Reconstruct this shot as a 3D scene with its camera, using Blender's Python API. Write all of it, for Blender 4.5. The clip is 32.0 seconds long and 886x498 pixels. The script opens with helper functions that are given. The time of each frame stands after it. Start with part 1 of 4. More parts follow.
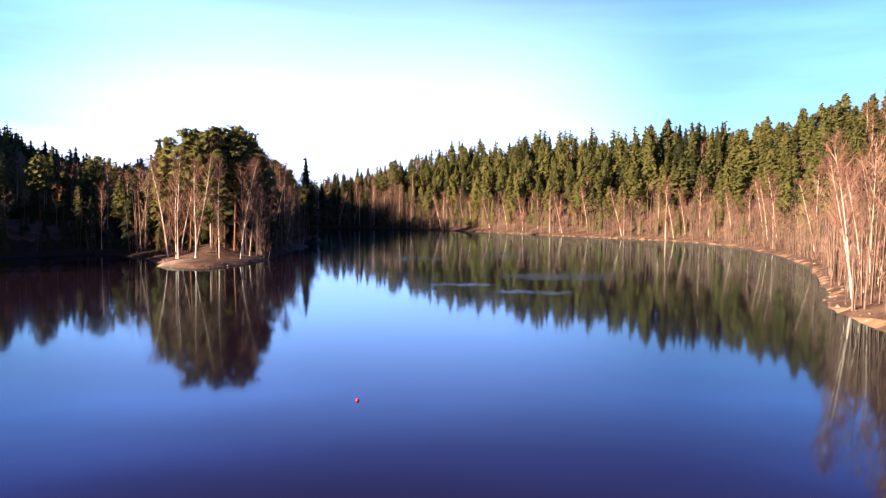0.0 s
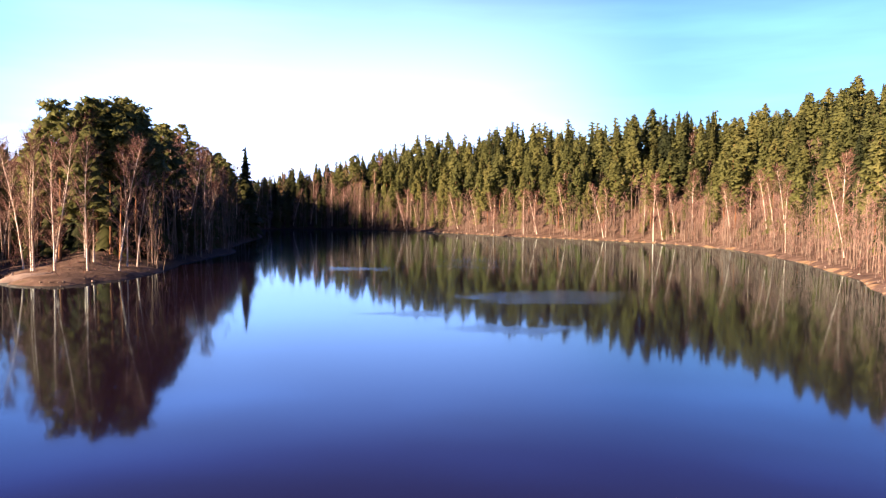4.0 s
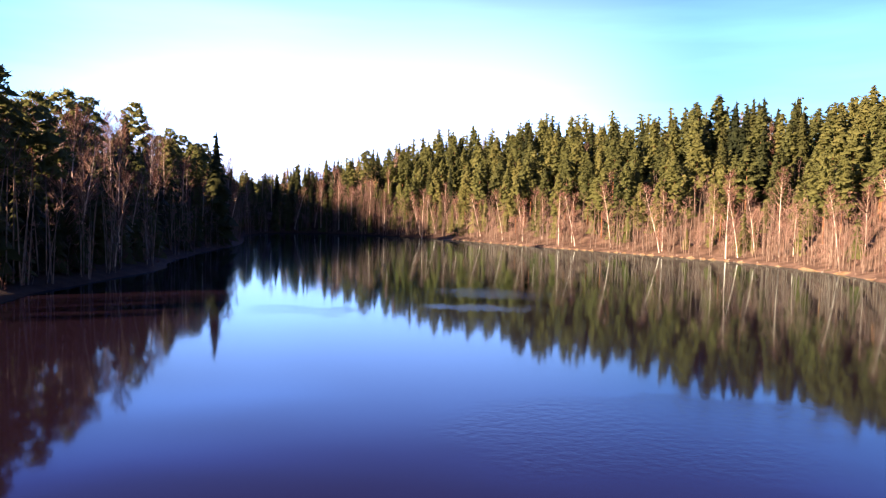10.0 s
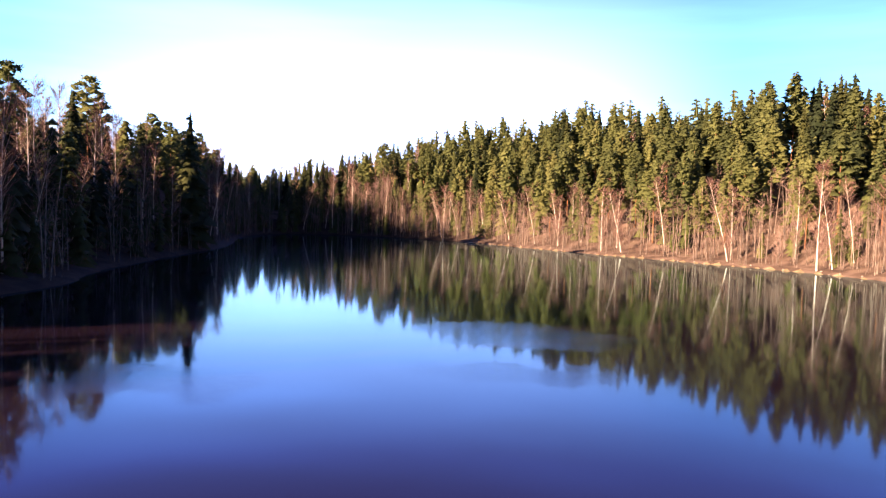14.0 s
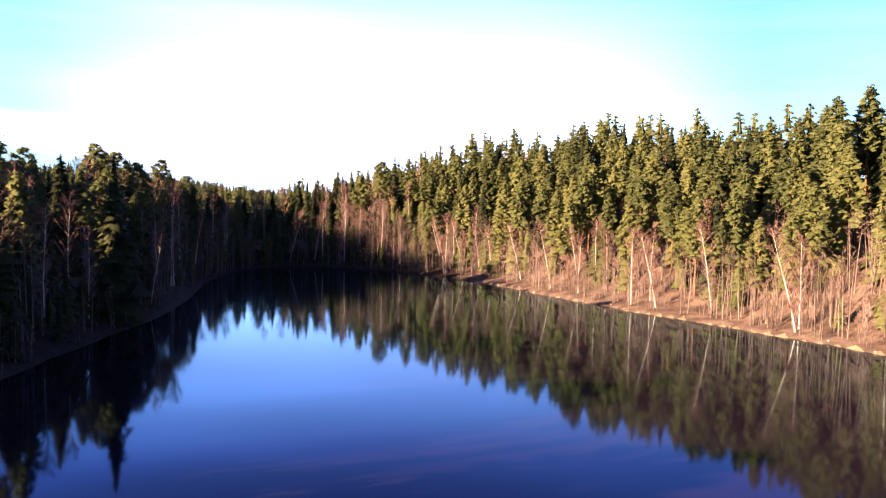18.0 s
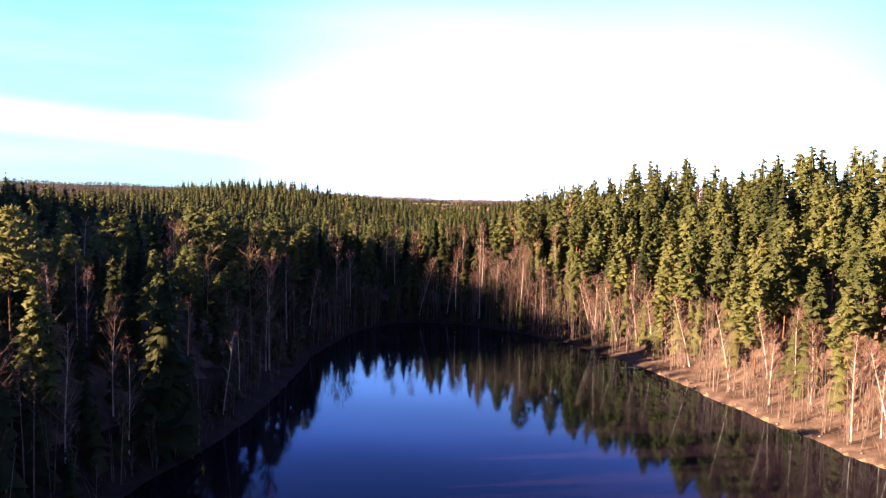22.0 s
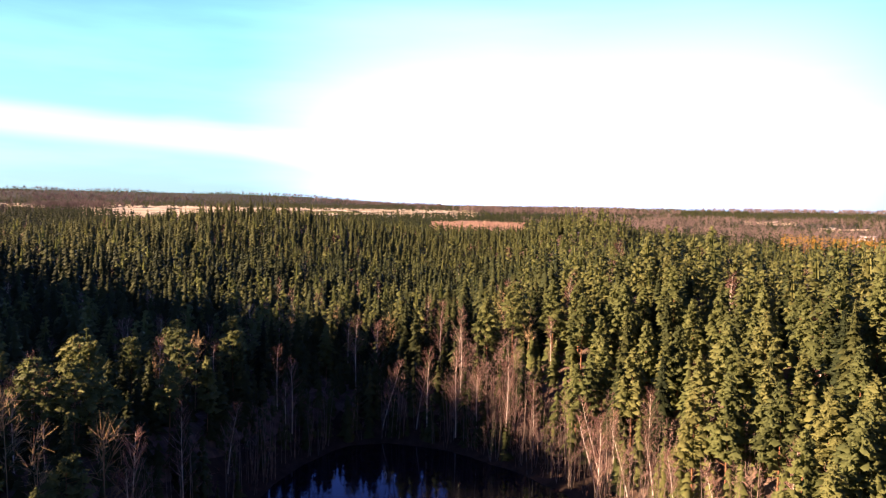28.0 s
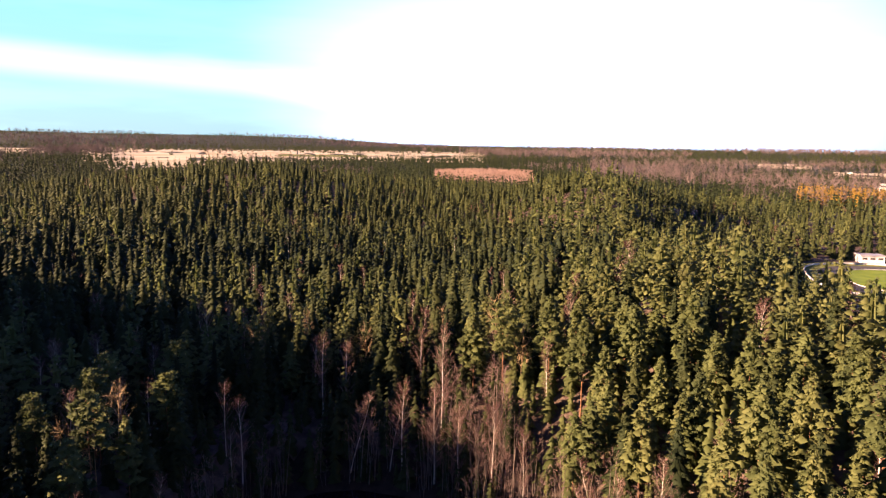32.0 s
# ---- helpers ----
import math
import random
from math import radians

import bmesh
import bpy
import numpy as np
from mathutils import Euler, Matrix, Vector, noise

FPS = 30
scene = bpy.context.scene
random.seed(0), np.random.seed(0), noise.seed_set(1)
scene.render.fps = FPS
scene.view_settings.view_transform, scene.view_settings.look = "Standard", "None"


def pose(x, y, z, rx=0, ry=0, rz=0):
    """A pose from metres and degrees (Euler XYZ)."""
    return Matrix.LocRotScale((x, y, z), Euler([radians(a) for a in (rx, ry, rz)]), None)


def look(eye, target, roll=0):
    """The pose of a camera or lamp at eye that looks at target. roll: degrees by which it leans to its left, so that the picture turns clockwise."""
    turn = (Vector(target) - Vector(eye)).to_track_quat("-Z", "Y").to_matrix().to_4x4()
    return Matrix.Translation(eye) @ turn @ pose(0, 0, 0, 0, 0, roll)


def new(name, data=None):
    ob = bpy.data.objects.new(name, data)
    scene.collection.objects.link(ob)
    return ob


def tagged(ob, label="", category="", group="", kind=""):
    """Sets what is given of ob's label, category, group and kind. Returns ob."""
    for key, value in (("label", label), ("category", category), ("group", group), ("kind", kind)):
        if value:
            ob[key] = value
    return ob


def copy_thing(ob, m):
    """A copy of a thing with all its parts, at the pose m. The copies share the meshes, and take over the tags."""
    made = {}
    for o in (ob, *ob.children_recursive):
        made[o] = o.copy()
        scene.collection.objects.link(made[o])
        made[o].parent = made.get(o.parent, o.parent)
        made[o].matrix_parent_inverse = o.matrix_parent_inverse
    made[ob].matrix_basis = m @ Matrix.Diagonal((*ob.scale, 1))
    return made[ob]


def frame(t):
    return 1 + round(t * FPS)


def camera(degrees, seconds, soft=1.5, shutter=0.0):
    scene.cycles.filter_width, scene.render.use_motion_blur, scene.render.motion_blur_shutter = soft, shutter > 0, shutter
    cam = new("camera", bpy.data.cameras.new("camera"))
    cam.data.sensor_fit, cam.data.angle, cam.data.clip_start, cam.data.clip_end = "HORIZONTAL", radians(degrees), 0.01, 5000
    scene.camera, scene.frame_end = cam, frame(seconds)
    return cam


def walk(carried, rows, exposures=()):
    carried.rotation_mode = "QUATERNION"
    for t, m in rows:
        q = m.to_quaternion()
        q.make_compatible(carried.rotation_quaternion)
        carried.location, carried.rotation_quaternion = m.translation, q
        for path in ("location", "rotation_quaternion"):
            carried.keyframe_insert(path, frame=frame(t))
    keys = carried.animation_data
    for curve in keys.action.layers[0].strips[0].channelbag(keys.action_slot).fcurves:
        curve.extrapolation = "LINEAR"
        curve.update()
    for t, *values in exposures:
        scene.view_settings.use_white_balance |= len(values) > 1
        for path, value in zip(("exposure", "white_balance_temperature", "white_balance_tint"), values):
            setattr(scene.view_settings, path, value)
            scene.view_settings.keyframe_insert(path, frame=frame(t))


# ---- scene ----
cam = camera(64.77, 32.0, 1.3)
ROWS = [
    (0.0, 4.31, 3.02, 9.09, 86.86, -0.47, 0.67),
    (0.5, 4.62, 6.44, 8.99, 86.89, -0.44, 0.44),
    (1.0, 4.97, 9.84, 8.90, 86.90, -0.44, 0.13),
    (1.5, 5.29, 13.26, 8.83, 86.88, -0.43, -0.22),
    (2.0, 5.64, 16.68, 8.71, 86.90, -0.42, -0.56),
    (2.5, 6.02, 20.20, 8.63, 86.92, -0.37, -0.89),
    (3.0, 6.54, 23.65, 8.68, 86.88, -0.34, -1.20),
    (3.5, 7.03, 27.12, 8.63, 86.88, -0.35, -1.51),
    (5.5, 8.89, 40.77, 8.96, 86.88, -0.75, -1.75),
    (6.0, 9.47, 44.03, 9.07, 86.91, -0.83, -1.76),
    (6.5, 10.07, 47.24, 9.16, 86.94, -0.91, -1.66),
    (7.0, 10.42, 50.23, 9.19, 87.00, -1.01, -1.39),
    (7.5, 10.82, 53.93, 9.17, 87.03, -1.07, -0.89),
    (8.0, 11.15, 57.33, 9.11, 87.04, -1.18, -0.41),
    (8.5, 11.35, 60.71, 9.13, 87.05, -1.29, -0.04),
    (9.0, 11.41, 64.19, 9.17, 87.03, -1.32, 0.18),
    (9.5, 11.74, 67.64, 9.18, 87.06, -1.39, 0.52),
    (10.0, 11.94, 71.07, 9.13, 87.08, -1.44, 0.87),
    (10.5, 11.98, 74.47, 9.14, 87.07, -1.52, 1.20),
    (11.0, 12.45, 78.18, 9.03, 87.11, -1.56, 1.59),
    (11.5, 12.90, 81.85, 8.92, 87.13, -1.66, 2.03),
    (12.0, 13.10, 85.61, 8.80, 87.15, -1.71, 2.42),
    (12.5, 13.43, 89.34, 8.78, 87.15, -1.72, 2.86),
    (13.0, 13.68, 93.08, 8.71, 87.15, -1.78, 3.24),
    (13.5, 13.81, 96.89, 8.64, 87.14, -1.78, 3.42),
    (15.5, 14.83, 112.28, 10.25, 86.87, -1.67, 3.47),
    (16.0, 15.29, 116.28, 12.09, 86.77, -1.65, 3.53),
    (16.5, 15.49, 119.93, 13.86, 86.73, -1.53, 3.53),
    (17.0, 15.82, 123.53, 15.47, 86.75, -1.44, 3.61),
    (17.5, 16.17, 126.96, 17.09, 86.80, -1.35, 3.65),
    (18.0, 16.12, 130.43, 19.38, 86.68, -1.13, 4.83),
    (18.5, 15.69, 134.86, 21.45, 86.59, -1.42, 11.74),
    (19.0, 16.28, 139.01, 23.36, 86.46, -1.66, 15.83),
    (19.5, 16.63, 143.07, 25.15, 86.40, -1.64, 16.83),
    (20.0, 17.08, 146.86, 26.71, 86.43, -1.55, 17.58),
    (20.5, 17.08, 150.64, 28.28, 86.39, -1.53, 18.06),
    (21.0, 17.21, 154.37, 29.98, 86.39, -1.46, 18.17),
    (21.5, 17.29, 158.03, 31.63, 86.40, -1.37, 18.27),
    (22.0, 17.22, 161.65, 33.18, 86.42, -1.28, 18.34),
    (22.5, 17.03, 165.12, 34.86, 86.43, -1.31, 18.40),
    (23.0, 16.78, 168.58, 36.54, 86.41, -1.31, 18.45),
    (23.5, 16.44, 171.99, 38.29, 86.36, -1.34, 18.48),
    (24.0, 16.15, 175.50, 40.02, 86.33, -1.34, 18.57),
    (24.5, 15.74, 179.04, 41.81, 86.30, -1.32, 18.62),
    (25.0, 15.44, 182.65, 43.51, 86.31, -1.30, 18.72),
    (25.5, 15.27, 185.90, 45.09, 86.33, -1.27, 18.83),
    (27.5, 14.07, 199.72, 52.22, 86.48, -0.97, 19.19),
    (28.0, 13.75, 202.93, 53.80, 86.54, -1.00, 19.26),
    (28.5, 13.40, 206.38, 55.54, 86.58, -0.97, 19.34),
    (29.0, 13.05, 209.83, 57.24, 86.60, -0.95, 19.44),
    (29.5, 12.71, 213.26, 58.93, 86.64, -0.95, 19.52),
    (30.0, 12.36, 216.71, 60.61, 86.59, -0.94, 19.61),
    (30.5, 12.01, 220.28, 62.32, 86.42, -0.92, 19.68),
    (31.0, 11.50, 223.86, 64.07, 86.10, -0.86, 19.75),
    (31.5, 11.01, 227.29, 65.59, 84.43, -0.79, 19.83),
    (32.0, 10.54, 230.50, 67.13, 81.56, -0.75, 19.91),
]
walk(cam, [(t, pose(x, y, z, rx, ry, rz)) for t, x, y, z, rx, ry, rz in ROWS],
     [(0.0, 2.15, 8500.0, 34.0), (6.0, 2.32, 8500.0, 34.0), (13.0, 2.52, 8500.0, 34.0), (17.0, 2.70, 8500.0, 34.0), (20.0, 2.70, 8500.0, 34.0), (25.0, 2.52, 8500.0, 34.0), (32.0, 2.34, 8500.0, 34.0)])

# ---- light ----
SUN_ELEV, SUN_FROM = 15.6, (-0.883, -0.469)  # low winter sun over the left bank, a little behind the start of the flight
world = bpy.data.worlds.new("sky")
scene.world = world
world.use_nodes = True
wn, wl = world.node_tree.nodes, world.node_tree.links
wn.clear()
w_out = wn.new("ShaderNodeOutputWorld")
w_bg = wn.new("ShaderNodeBackground")
w_sky = wn.new("ShaderNodeTexSky")
w_sky.sky_type = "NISHITA"
w_sky.sun_disc = False
w_sky.sun_elevation = radians(SUN_ELEV)
w_sky.sun_rotation = math.atan2(SUN_FROM[0], SUN_FROM[1])
w_sky.air_density, w_sky.dust_density, w_sky.ozone_density = 1.0, 0.6, 3.0
w_tc = wn.new("ShaderNodeTexCoord")
w_sep = wn.new("ShaderNodeSeparateXYZ")
w_ramp = wn.new("ShaderNodeValToRGB")
for p, c in ((0.0, (0.29, 0.70, 0.92, 1)), (0.07, (0.25, 0.74, 1.08, 1)), (0.15, (0.19, 0.82, 1.7, 1)), (0.25, (0.11, 0.62, 2.0, 1)), (0.33, (0.04, 0.22, 1.25, 1)), (0.44, (0.022, 0.05, 0.42, 1)), (0.65, (0.01, 0.008, 0.10, 1))):
    e = w_ramp.color_ramp.elements.new(p)
    e.color = c
w_ramp.color_ramp.elements.remove(w_ramp.color_ramp.elements[0])
w_ramp.color_ramp.elements.remove(w_ramp.color_ramp.elements[-1])
w_map = wn.new("ShaderNodeMapping")
w_map.inputs["Scale"].default_value = (1.0, 1.6, 9.0)
w_map.inputs["Rotation"].default_value = (0.12, 0.10, 0.3)
w_noise = wn.new("ShaderNodeTexNoise")
w_noise.inputs["Scale"].default_value = 1.7
w_noise.inputs["Detail"].default_value = 5.0
w_noise.inputs["Roughness"].default_value = 0.5
w_cl = wn.new("ShaderNodeMapRange")
w_cl.inputs["From Min"].default_value, w_cl.inputs["From Max"].default_value = 0.42, 0.75
w_cl.inputs["To Min"].default_value, w_cl.inputs["To Max"].default_value = 0.1, 0.6
w_mul = wn.new("ShaderNodeMix")
w_mul.data_type, w_mul.blend_type = "RGBA", "MULTIPLY"
w_mul.inputs[0].default_value = 1.0
w_mul.inputs[7].default_value = (0.03, 0.05, 0.09, 1)
w_add = wn.new("ShaderNodeMix")
w_add.data_type, w_add.blend_type = "RGBA", "ADD"
w_add.inputs[0].default_value = 1.0
w_haze = wn.new("ShaderNodeMath")
w_haze.operation = "ADD"
w_haze.inputs[1].default_value = 0.75
w_hz = wn.new("ShaderNodeMix")
w_hz.data_type, w_hz.blend_type = "RGBA", "MULTIPLY"
w_hz.inputs[0].default_value = 1.0
wl.new(w_tc.outputs["Generated"], w_sep.inputs[0])
wl.new(w_sep.outputs["Z"], w_ramp.inputs[0])
wl.new(w_tc.outputs["Generated"], w_map.inputs[0])
wl.new(w_map.outputs[0], w_noise.inputs["Vector"])
wl.new(w_noise.outputs[0], w_cl.inputs[0])
wl.new(w_cl.outputs[0], w_haze.inputs[0])
wl.new(w_ramp.outputs[0], w_hz.inputs[6])
# sky dimmed away from the glow, out of view, to cut fill light
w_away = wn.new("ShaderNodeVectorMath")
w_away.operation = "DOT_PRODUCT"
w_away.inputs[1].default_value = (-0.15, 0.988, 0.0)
w_dim = wn.new("ShaderNodeMapRange")
w_dim.interpolation_type = "SMOOTHSTEP"
w_dim.inputs["From Min"].default_value, w_dim.inputs["From Max"].default_value = -0.3, 0.85
w_dim.inputs["To Min"].default_value = 0.22
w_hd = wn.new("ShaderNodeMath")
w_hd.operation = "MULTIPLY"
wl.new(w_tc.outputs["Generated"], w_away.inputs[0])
wl.new(w_away.outputs["Value"], w_dim.inputs[0])
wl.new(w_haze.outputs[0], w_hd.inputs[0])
wl.new(w_dim.outputs[0], w_hd.inputs[1])
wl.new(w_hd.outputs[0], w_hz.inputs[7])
wl.new(w_sky.outputs[0], w_mul.inputs[6])
wl.new(w_mul.outputs[2], w_add.inputs[6])
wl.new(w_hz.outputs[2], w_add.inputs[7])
# a white glow added low in the sky over the far end of the lake
w_dot = wn.new("ShaderNodeVectorMath")
w_dot.operation = "DOT_PRODUCT"
w_dot.inputs[1].default_value = (-0.15, 0.975, 0.16)
w_vr = wn.new("ShaderNodeMapRange")
w_vr.interpolation_type = "SMOOTHSTEP"
w_vr.inputs["From Min"].default_value, w_vr.inputs["From Max"].default_value = 0.88, 1.0
w_vn = wn.new("ShaderNodeMath")
w_vn.operation = "MULTIPLY"
w_vadd = wn.new("ShaderNodeMix")
w_vadd.data_type, w_vadd.blend_type = "RGBA", "ADD"
w_vadd.inputs[7].default_value = (0.64, 1.0, 2.30, 1)
wl.new(w_tc.outputs["Generated"], w_dot.inputs[0])
wl.new(w_dot.outputs["Value"], w_vr.inputs[0])
wl.new(w_vr.outputs[0], w_vn.inputs[0])
w_vz = wn.new("ShaderNodeMapRange")
w_vz.interpolation_type = "SMOOTHSTEP"
w_vz.inputs["From Min"].default_value, w_vz.inputs["From Max"].default_value = 0.03, 0.40
w_vz.inputs["To Min"].default_value, w_vz.inputs["To Max"].default_value = 1.0, 0.0
wl.new(w_sep.outputs["Z"], w_vz.inputs[0])
wl.new(w_vz.outputs[0], w_vn.inputs[1])
wl.new(w_vn.outputs[0], w_vadd.inputs[0])
wl.new(w_add.outputs[2], w_vadd.inputs[6])
# a long thin streak of cloud low over the western woods, and a short one high over the east bank
w_sky_out = w_vadd.outputs[2]
for normal, across, centre, spread, tint in (((-0.108, 0.026, -0.994), 0.019, (-0.69, 0.72, 0.09), (0.80, 0.97), (0.36, 0.17, 0.04, 1)),
                                             ((0.358, 0.215, -0.909), 0.007, (0.075, 0.98, 0.178), (0.9965, 0.9995), (0.22, 0.10, 0.02, 1))):
    s_dot = wn.new("ShaderNodeVectorMath")
    s_dot.operation = "DOT_PRODUCT"
    s_dot.inputs[1].default_value = normal
    s_wave = wn.new("ShaderNodeMath")
    s_wave.operation = "MULTIPLY_ADD"
    s_wave.inputs[1].default_value, s_wave.inputs[2].default_value = 0.03, -0.015
    s_sum = wn.new("ShaderNodeMath")
    s_sum.operation = "ADD"
    s_abs = wn.new("ShaderNodeMath")
    s_abs.operation = "ABSOLUTE"
    s_band = wn.new("ShaderNodeMapRange")
    s_band.interpolation_type = "SMOOTHSTEP"
    s_band.inputs["From Min"].default_value, s_band.inputs["From Max"].default_value = across * 1.6, across * 0.2
    s_end = wn.new("ShaderNodeVectorMath")
    s_end.operation = "DOT_PRODUCT"
    s_end.inputs[1].default_value = centre
    s_fade = wn.new("ShaderNodeMapRange")
    s_fade.interpolation_type = "SMOOTHSTEP"
    s_fade.inputs["From Min"].default_value, s_fade.inputs["From Max"].default_value = spread
    s_mul = wn.new("ShaderNodeMath")
    s_mul.operation = "MULTIPLY"
    s_add = wn.new("ShaderNodeMix")
    s_add.data_type, s_add.blend_type = "RGBA", "ADD"
    s_add.inputs[7].default_value = tint
    wl.new(w_tc.outputs["Generated"], s_dot.inputs[0])
    wl.new(w_noise.outputs[0], s_wave.inputs[0])
    wl.new(s_dot.outputs["Value"], s_sum.inputs[0])
    wl.new(s_wave.outputs[0], s_sum.inputs[1])
    wl.new(s_sum.outputs[0], s_abs.inputs[0])
    wl.new(s_abs.outputs[0], s_band.inputs[0])
    wl.new(w_tc.outputs["Generated"], s_end.inputs[0])
    wl.new(s_end.outputs["Value"], s_fade.inputs[0])
    wl.new(s_band.outputs[0], s_mul.inputs[0])
    wl.new(s_fade.outputs[0], s_mul.inputs[1])
    wl.new(s_mul.outputs[0], s_add.inputs[0])
    wl.new(w_sky_out, s_add.inputs[6])
    w_sky_out = s_add.outputs[2]
wl.new(w_sky_out, w_bg.inputs[0])
w_bg.inputs[1].default_value = 0.24
wl.new(w_bg.outputs[0], w_out.inputs[0])

sun_data = bpy.data.lights.new("sun", "SUN")
sun_data.energy, sun_data.angle, sun_data.color = 5.0, radians(0.5), (1.0, 0.79, 0.60)
sun = new("sun", sun_data)
se = radians(SUN_ELEV)
sun.matrix_world = look((SUN_FROM[0] * math.cos(se), SUN_FROM[1] * math.cos(se), math.sin(se)), (0, 0, 0))


# ---- materials ----
def material(name, stops, scale=1.0, rough=0.85, bump=0.0, bump_scale=None, cells=0.0, metal=0.0, specular=0.2, space="Position", detail=4.0, pieces=0.0):
    """Noise through a colour ramp; cells adds a tint per patch of that many metres, pieces one per loose piece or object."""
    m = bpy.data.materials.new(name)
    m.use_nodes = True
    nt = m.node_tree
    b = nt.nodes["Principled BSDF"]
    b.inputs["Roughness"].default_value = rough
    b.inputs["Metallic"].default_value = metal
    b.inputs["Specular IOR Level"].default_value = specular
    if space == "Position":
        co = nt.nodes.new("ShaderNodeNewGeometry").outputs["Position"]
    else:
        co = nt.nodes.new("ShaderNodeTexCoord").outputs["Object"]
    n = nt.nodes.new("ShaderNodeTexNoise")
    n.inputs["Scale"].default_value, n.inputs["Detail"].default_value = scale, detail
    nt.links.new(co, n.inputs["Vector"])
    ramp = nt.nodes.new("ShaderNodeValToRGB")
    els = ramp.color_ramp.elements
    for i, (p, c) in enumerate(stops):
        e = els[i] if i < 2 else els.new(p)
        e.position, e.color = p, (*c, 1)
    value = n.outputs[0]
    if cells:
        v = nt.nodes.new("ShaderNodeTexVoronoi")
        v.voronoi_dimensions = "2D"
        v.inputs["Scale"].default_value = 1.0 / cells
        nt.links.new(co, v.inputs["Vector"])
        sep = nt.nodes.new("ShaderNodeSeparateColor")
        nt.links.new(v.outputs["Color"], sep.inputs[0])
        mix = nt.nodes.new("ShaderNodeMix")
        mix.inputs[0].default_value = 0.45
        nt.links.new(value, mix.inputs[2])
        nt.links.new(sep.outputs[0], mix.inputs[3])
        value = mix.outputs[0]
    if pieces:
        oi = nt.nodes.new("ShaderNodeObjectInfo")
        mix = nt.nodes.new("ShaderNodeMix")
        mix.inputs[0].default_value = pieces
        nt.links.new(value, mix.inputs[2])
        nt.links.new(oi.outputs["Random"], mix.inputs[3])
        value = mix.outputs[0]
    nt.links.new(value, ramp.inputs[0])
    nt.links.new(ramp.outputs[0], b.inputs["Base Color"])
    if bump:
        n2 = nt.nodes.new("ShaderNodeTexNoise")
        n2.inputs["Scale"].default_value, n2.inputs["Detail"].default_value = bump_scale or scale * 4, 5.0
        nt.links.new(co, n2.inputs["Vector"])
        bp = nt.nodes.new("ShaderNodeBump")
        bp.inputs["Strength"].default_value, bp.inputs["Distance"].default_value = 1.0, bump
        nt.links.new(n2.outputs[0], bp.inputs["Height"])
        nt.links.new(bp.outputs[0], b.inputs["Normal"])
    return m


M_PINE = material("pine_needles", ((0.25, (0.058, 0.080, 0.030)), (0.5, (0.106, 0.134, 0.047)), (0.78, (0.155, 0.172, 0.062))), 0.5, 0.75, cells=5.0, pieces=0.25)
M_SPRUCE = material("spruce_needles", ((0.25, (0.016, 0.029, 0.013)), (0.5, (0.036, 0.052, 0.019)), (0.8, (0.068, 0.082, 0.027))), 0.5, 0.75, cells=5.0, pieces=0.25)
M_PINEBARK = material("pine_bark", ((0.3, (0.10, 0.055, 0.032)), (0.55, (0.21, 0.105, 0.055)), (0.8, (0.30, 0.16, 0.085))), 1.2, 0.9, 0.03, 9.0)
M_SPRUCEBARK = material("spruce_bark", ((0.3, (0.07, 0.050, 0.038)), (0.7, (0.16, 0.12, 0.09))), 1.5, 0.9, 0.03, 9.0)
M_BIRCH = material("birch_bark", ((0.30, (0.08, 0.065, 0.052)), (0.38, (0.50, 0.46, 0.40)), (0.7, (0.74, 0.70, 0.63))), 1.6, 0.7, 0.01, 9.0)
M_LIMB = material("birch_limb", ((0.3, (0.22, 0.16, 0.12)), (0.7, (0.46, 0.39, 0.32))), 1.5, 0.8)
M_TWIG = material("birch_twigs", ((0.25, (0.075, 0.036, 0.031)), (0.5, (0.125, 0.066, 0.056)), (0.8, (0.19, 0.115, 0.095))), 0.25, 0.85, cells=6.0, pieces=0.35)
M_ALDER = material("alder_twigs", ((0.25, (0.10, 0.066, 0.057)), (0.5, (0.185, 0.125, 0.107)), (0.8, (0.28, 0.20, 0.172))), 0.2, 0.9, cells=5.0)
M_STEM = material("sapling_bark", ((0.3, (0.08, 0.062, 0.052)), (0.7, (0.22, 0.185, 0.155))), 1.5, 0.85)
M_WILLOW = material("pale_bare_twigs", ((0.25, (0.20, 0.14, 0.075)), (0.8, (0.38, 0.29, 0.17))), 0.25, 0.9, cells=6.0, pieces=0.3)
M_SAPLING = material("birch_sapling_twigs", ((0.25, (0.26, 0.165, 0.135)), (0.8, (0.44, 0.31, 0.25))), 0.02, 0.9, cells=9.0)
# greyed and purpled: distance haze put into the crowns' colour
M_HAZEBARE = material("hazed_bare_crowns", ((0.25, (0.075, 0.058, 0.058)), (0.5, (0.12, 0.094, 0.090)), (0.8, (0.18, 0.142, 0.130))), 0.02, 0.9, cells=14.0)
M_LARCH = material("larch_needles", ((0.25, (0.24, 0.145, 0.03)), (0.8, (0.38, 0.24, 0.05))), 0.2, 0.8, cells=8.0)
M_FLOOR = material("leaf_litter", ((0.28, (0.045, 0.031, 0.024)), (0.48, (0.092, 0.064, 0.049)), (0.6, (0.14, 0.102, 0.080)), (0.75, (0.075, 0.066, 0.036))), 0.35, 0.95, 0.12, 1.6, detail=8.0)
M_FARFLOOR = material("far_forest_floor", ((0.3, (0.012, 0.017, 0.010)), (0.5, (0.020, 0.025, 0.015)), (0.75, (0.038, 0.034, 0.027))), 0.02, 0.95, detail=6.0)
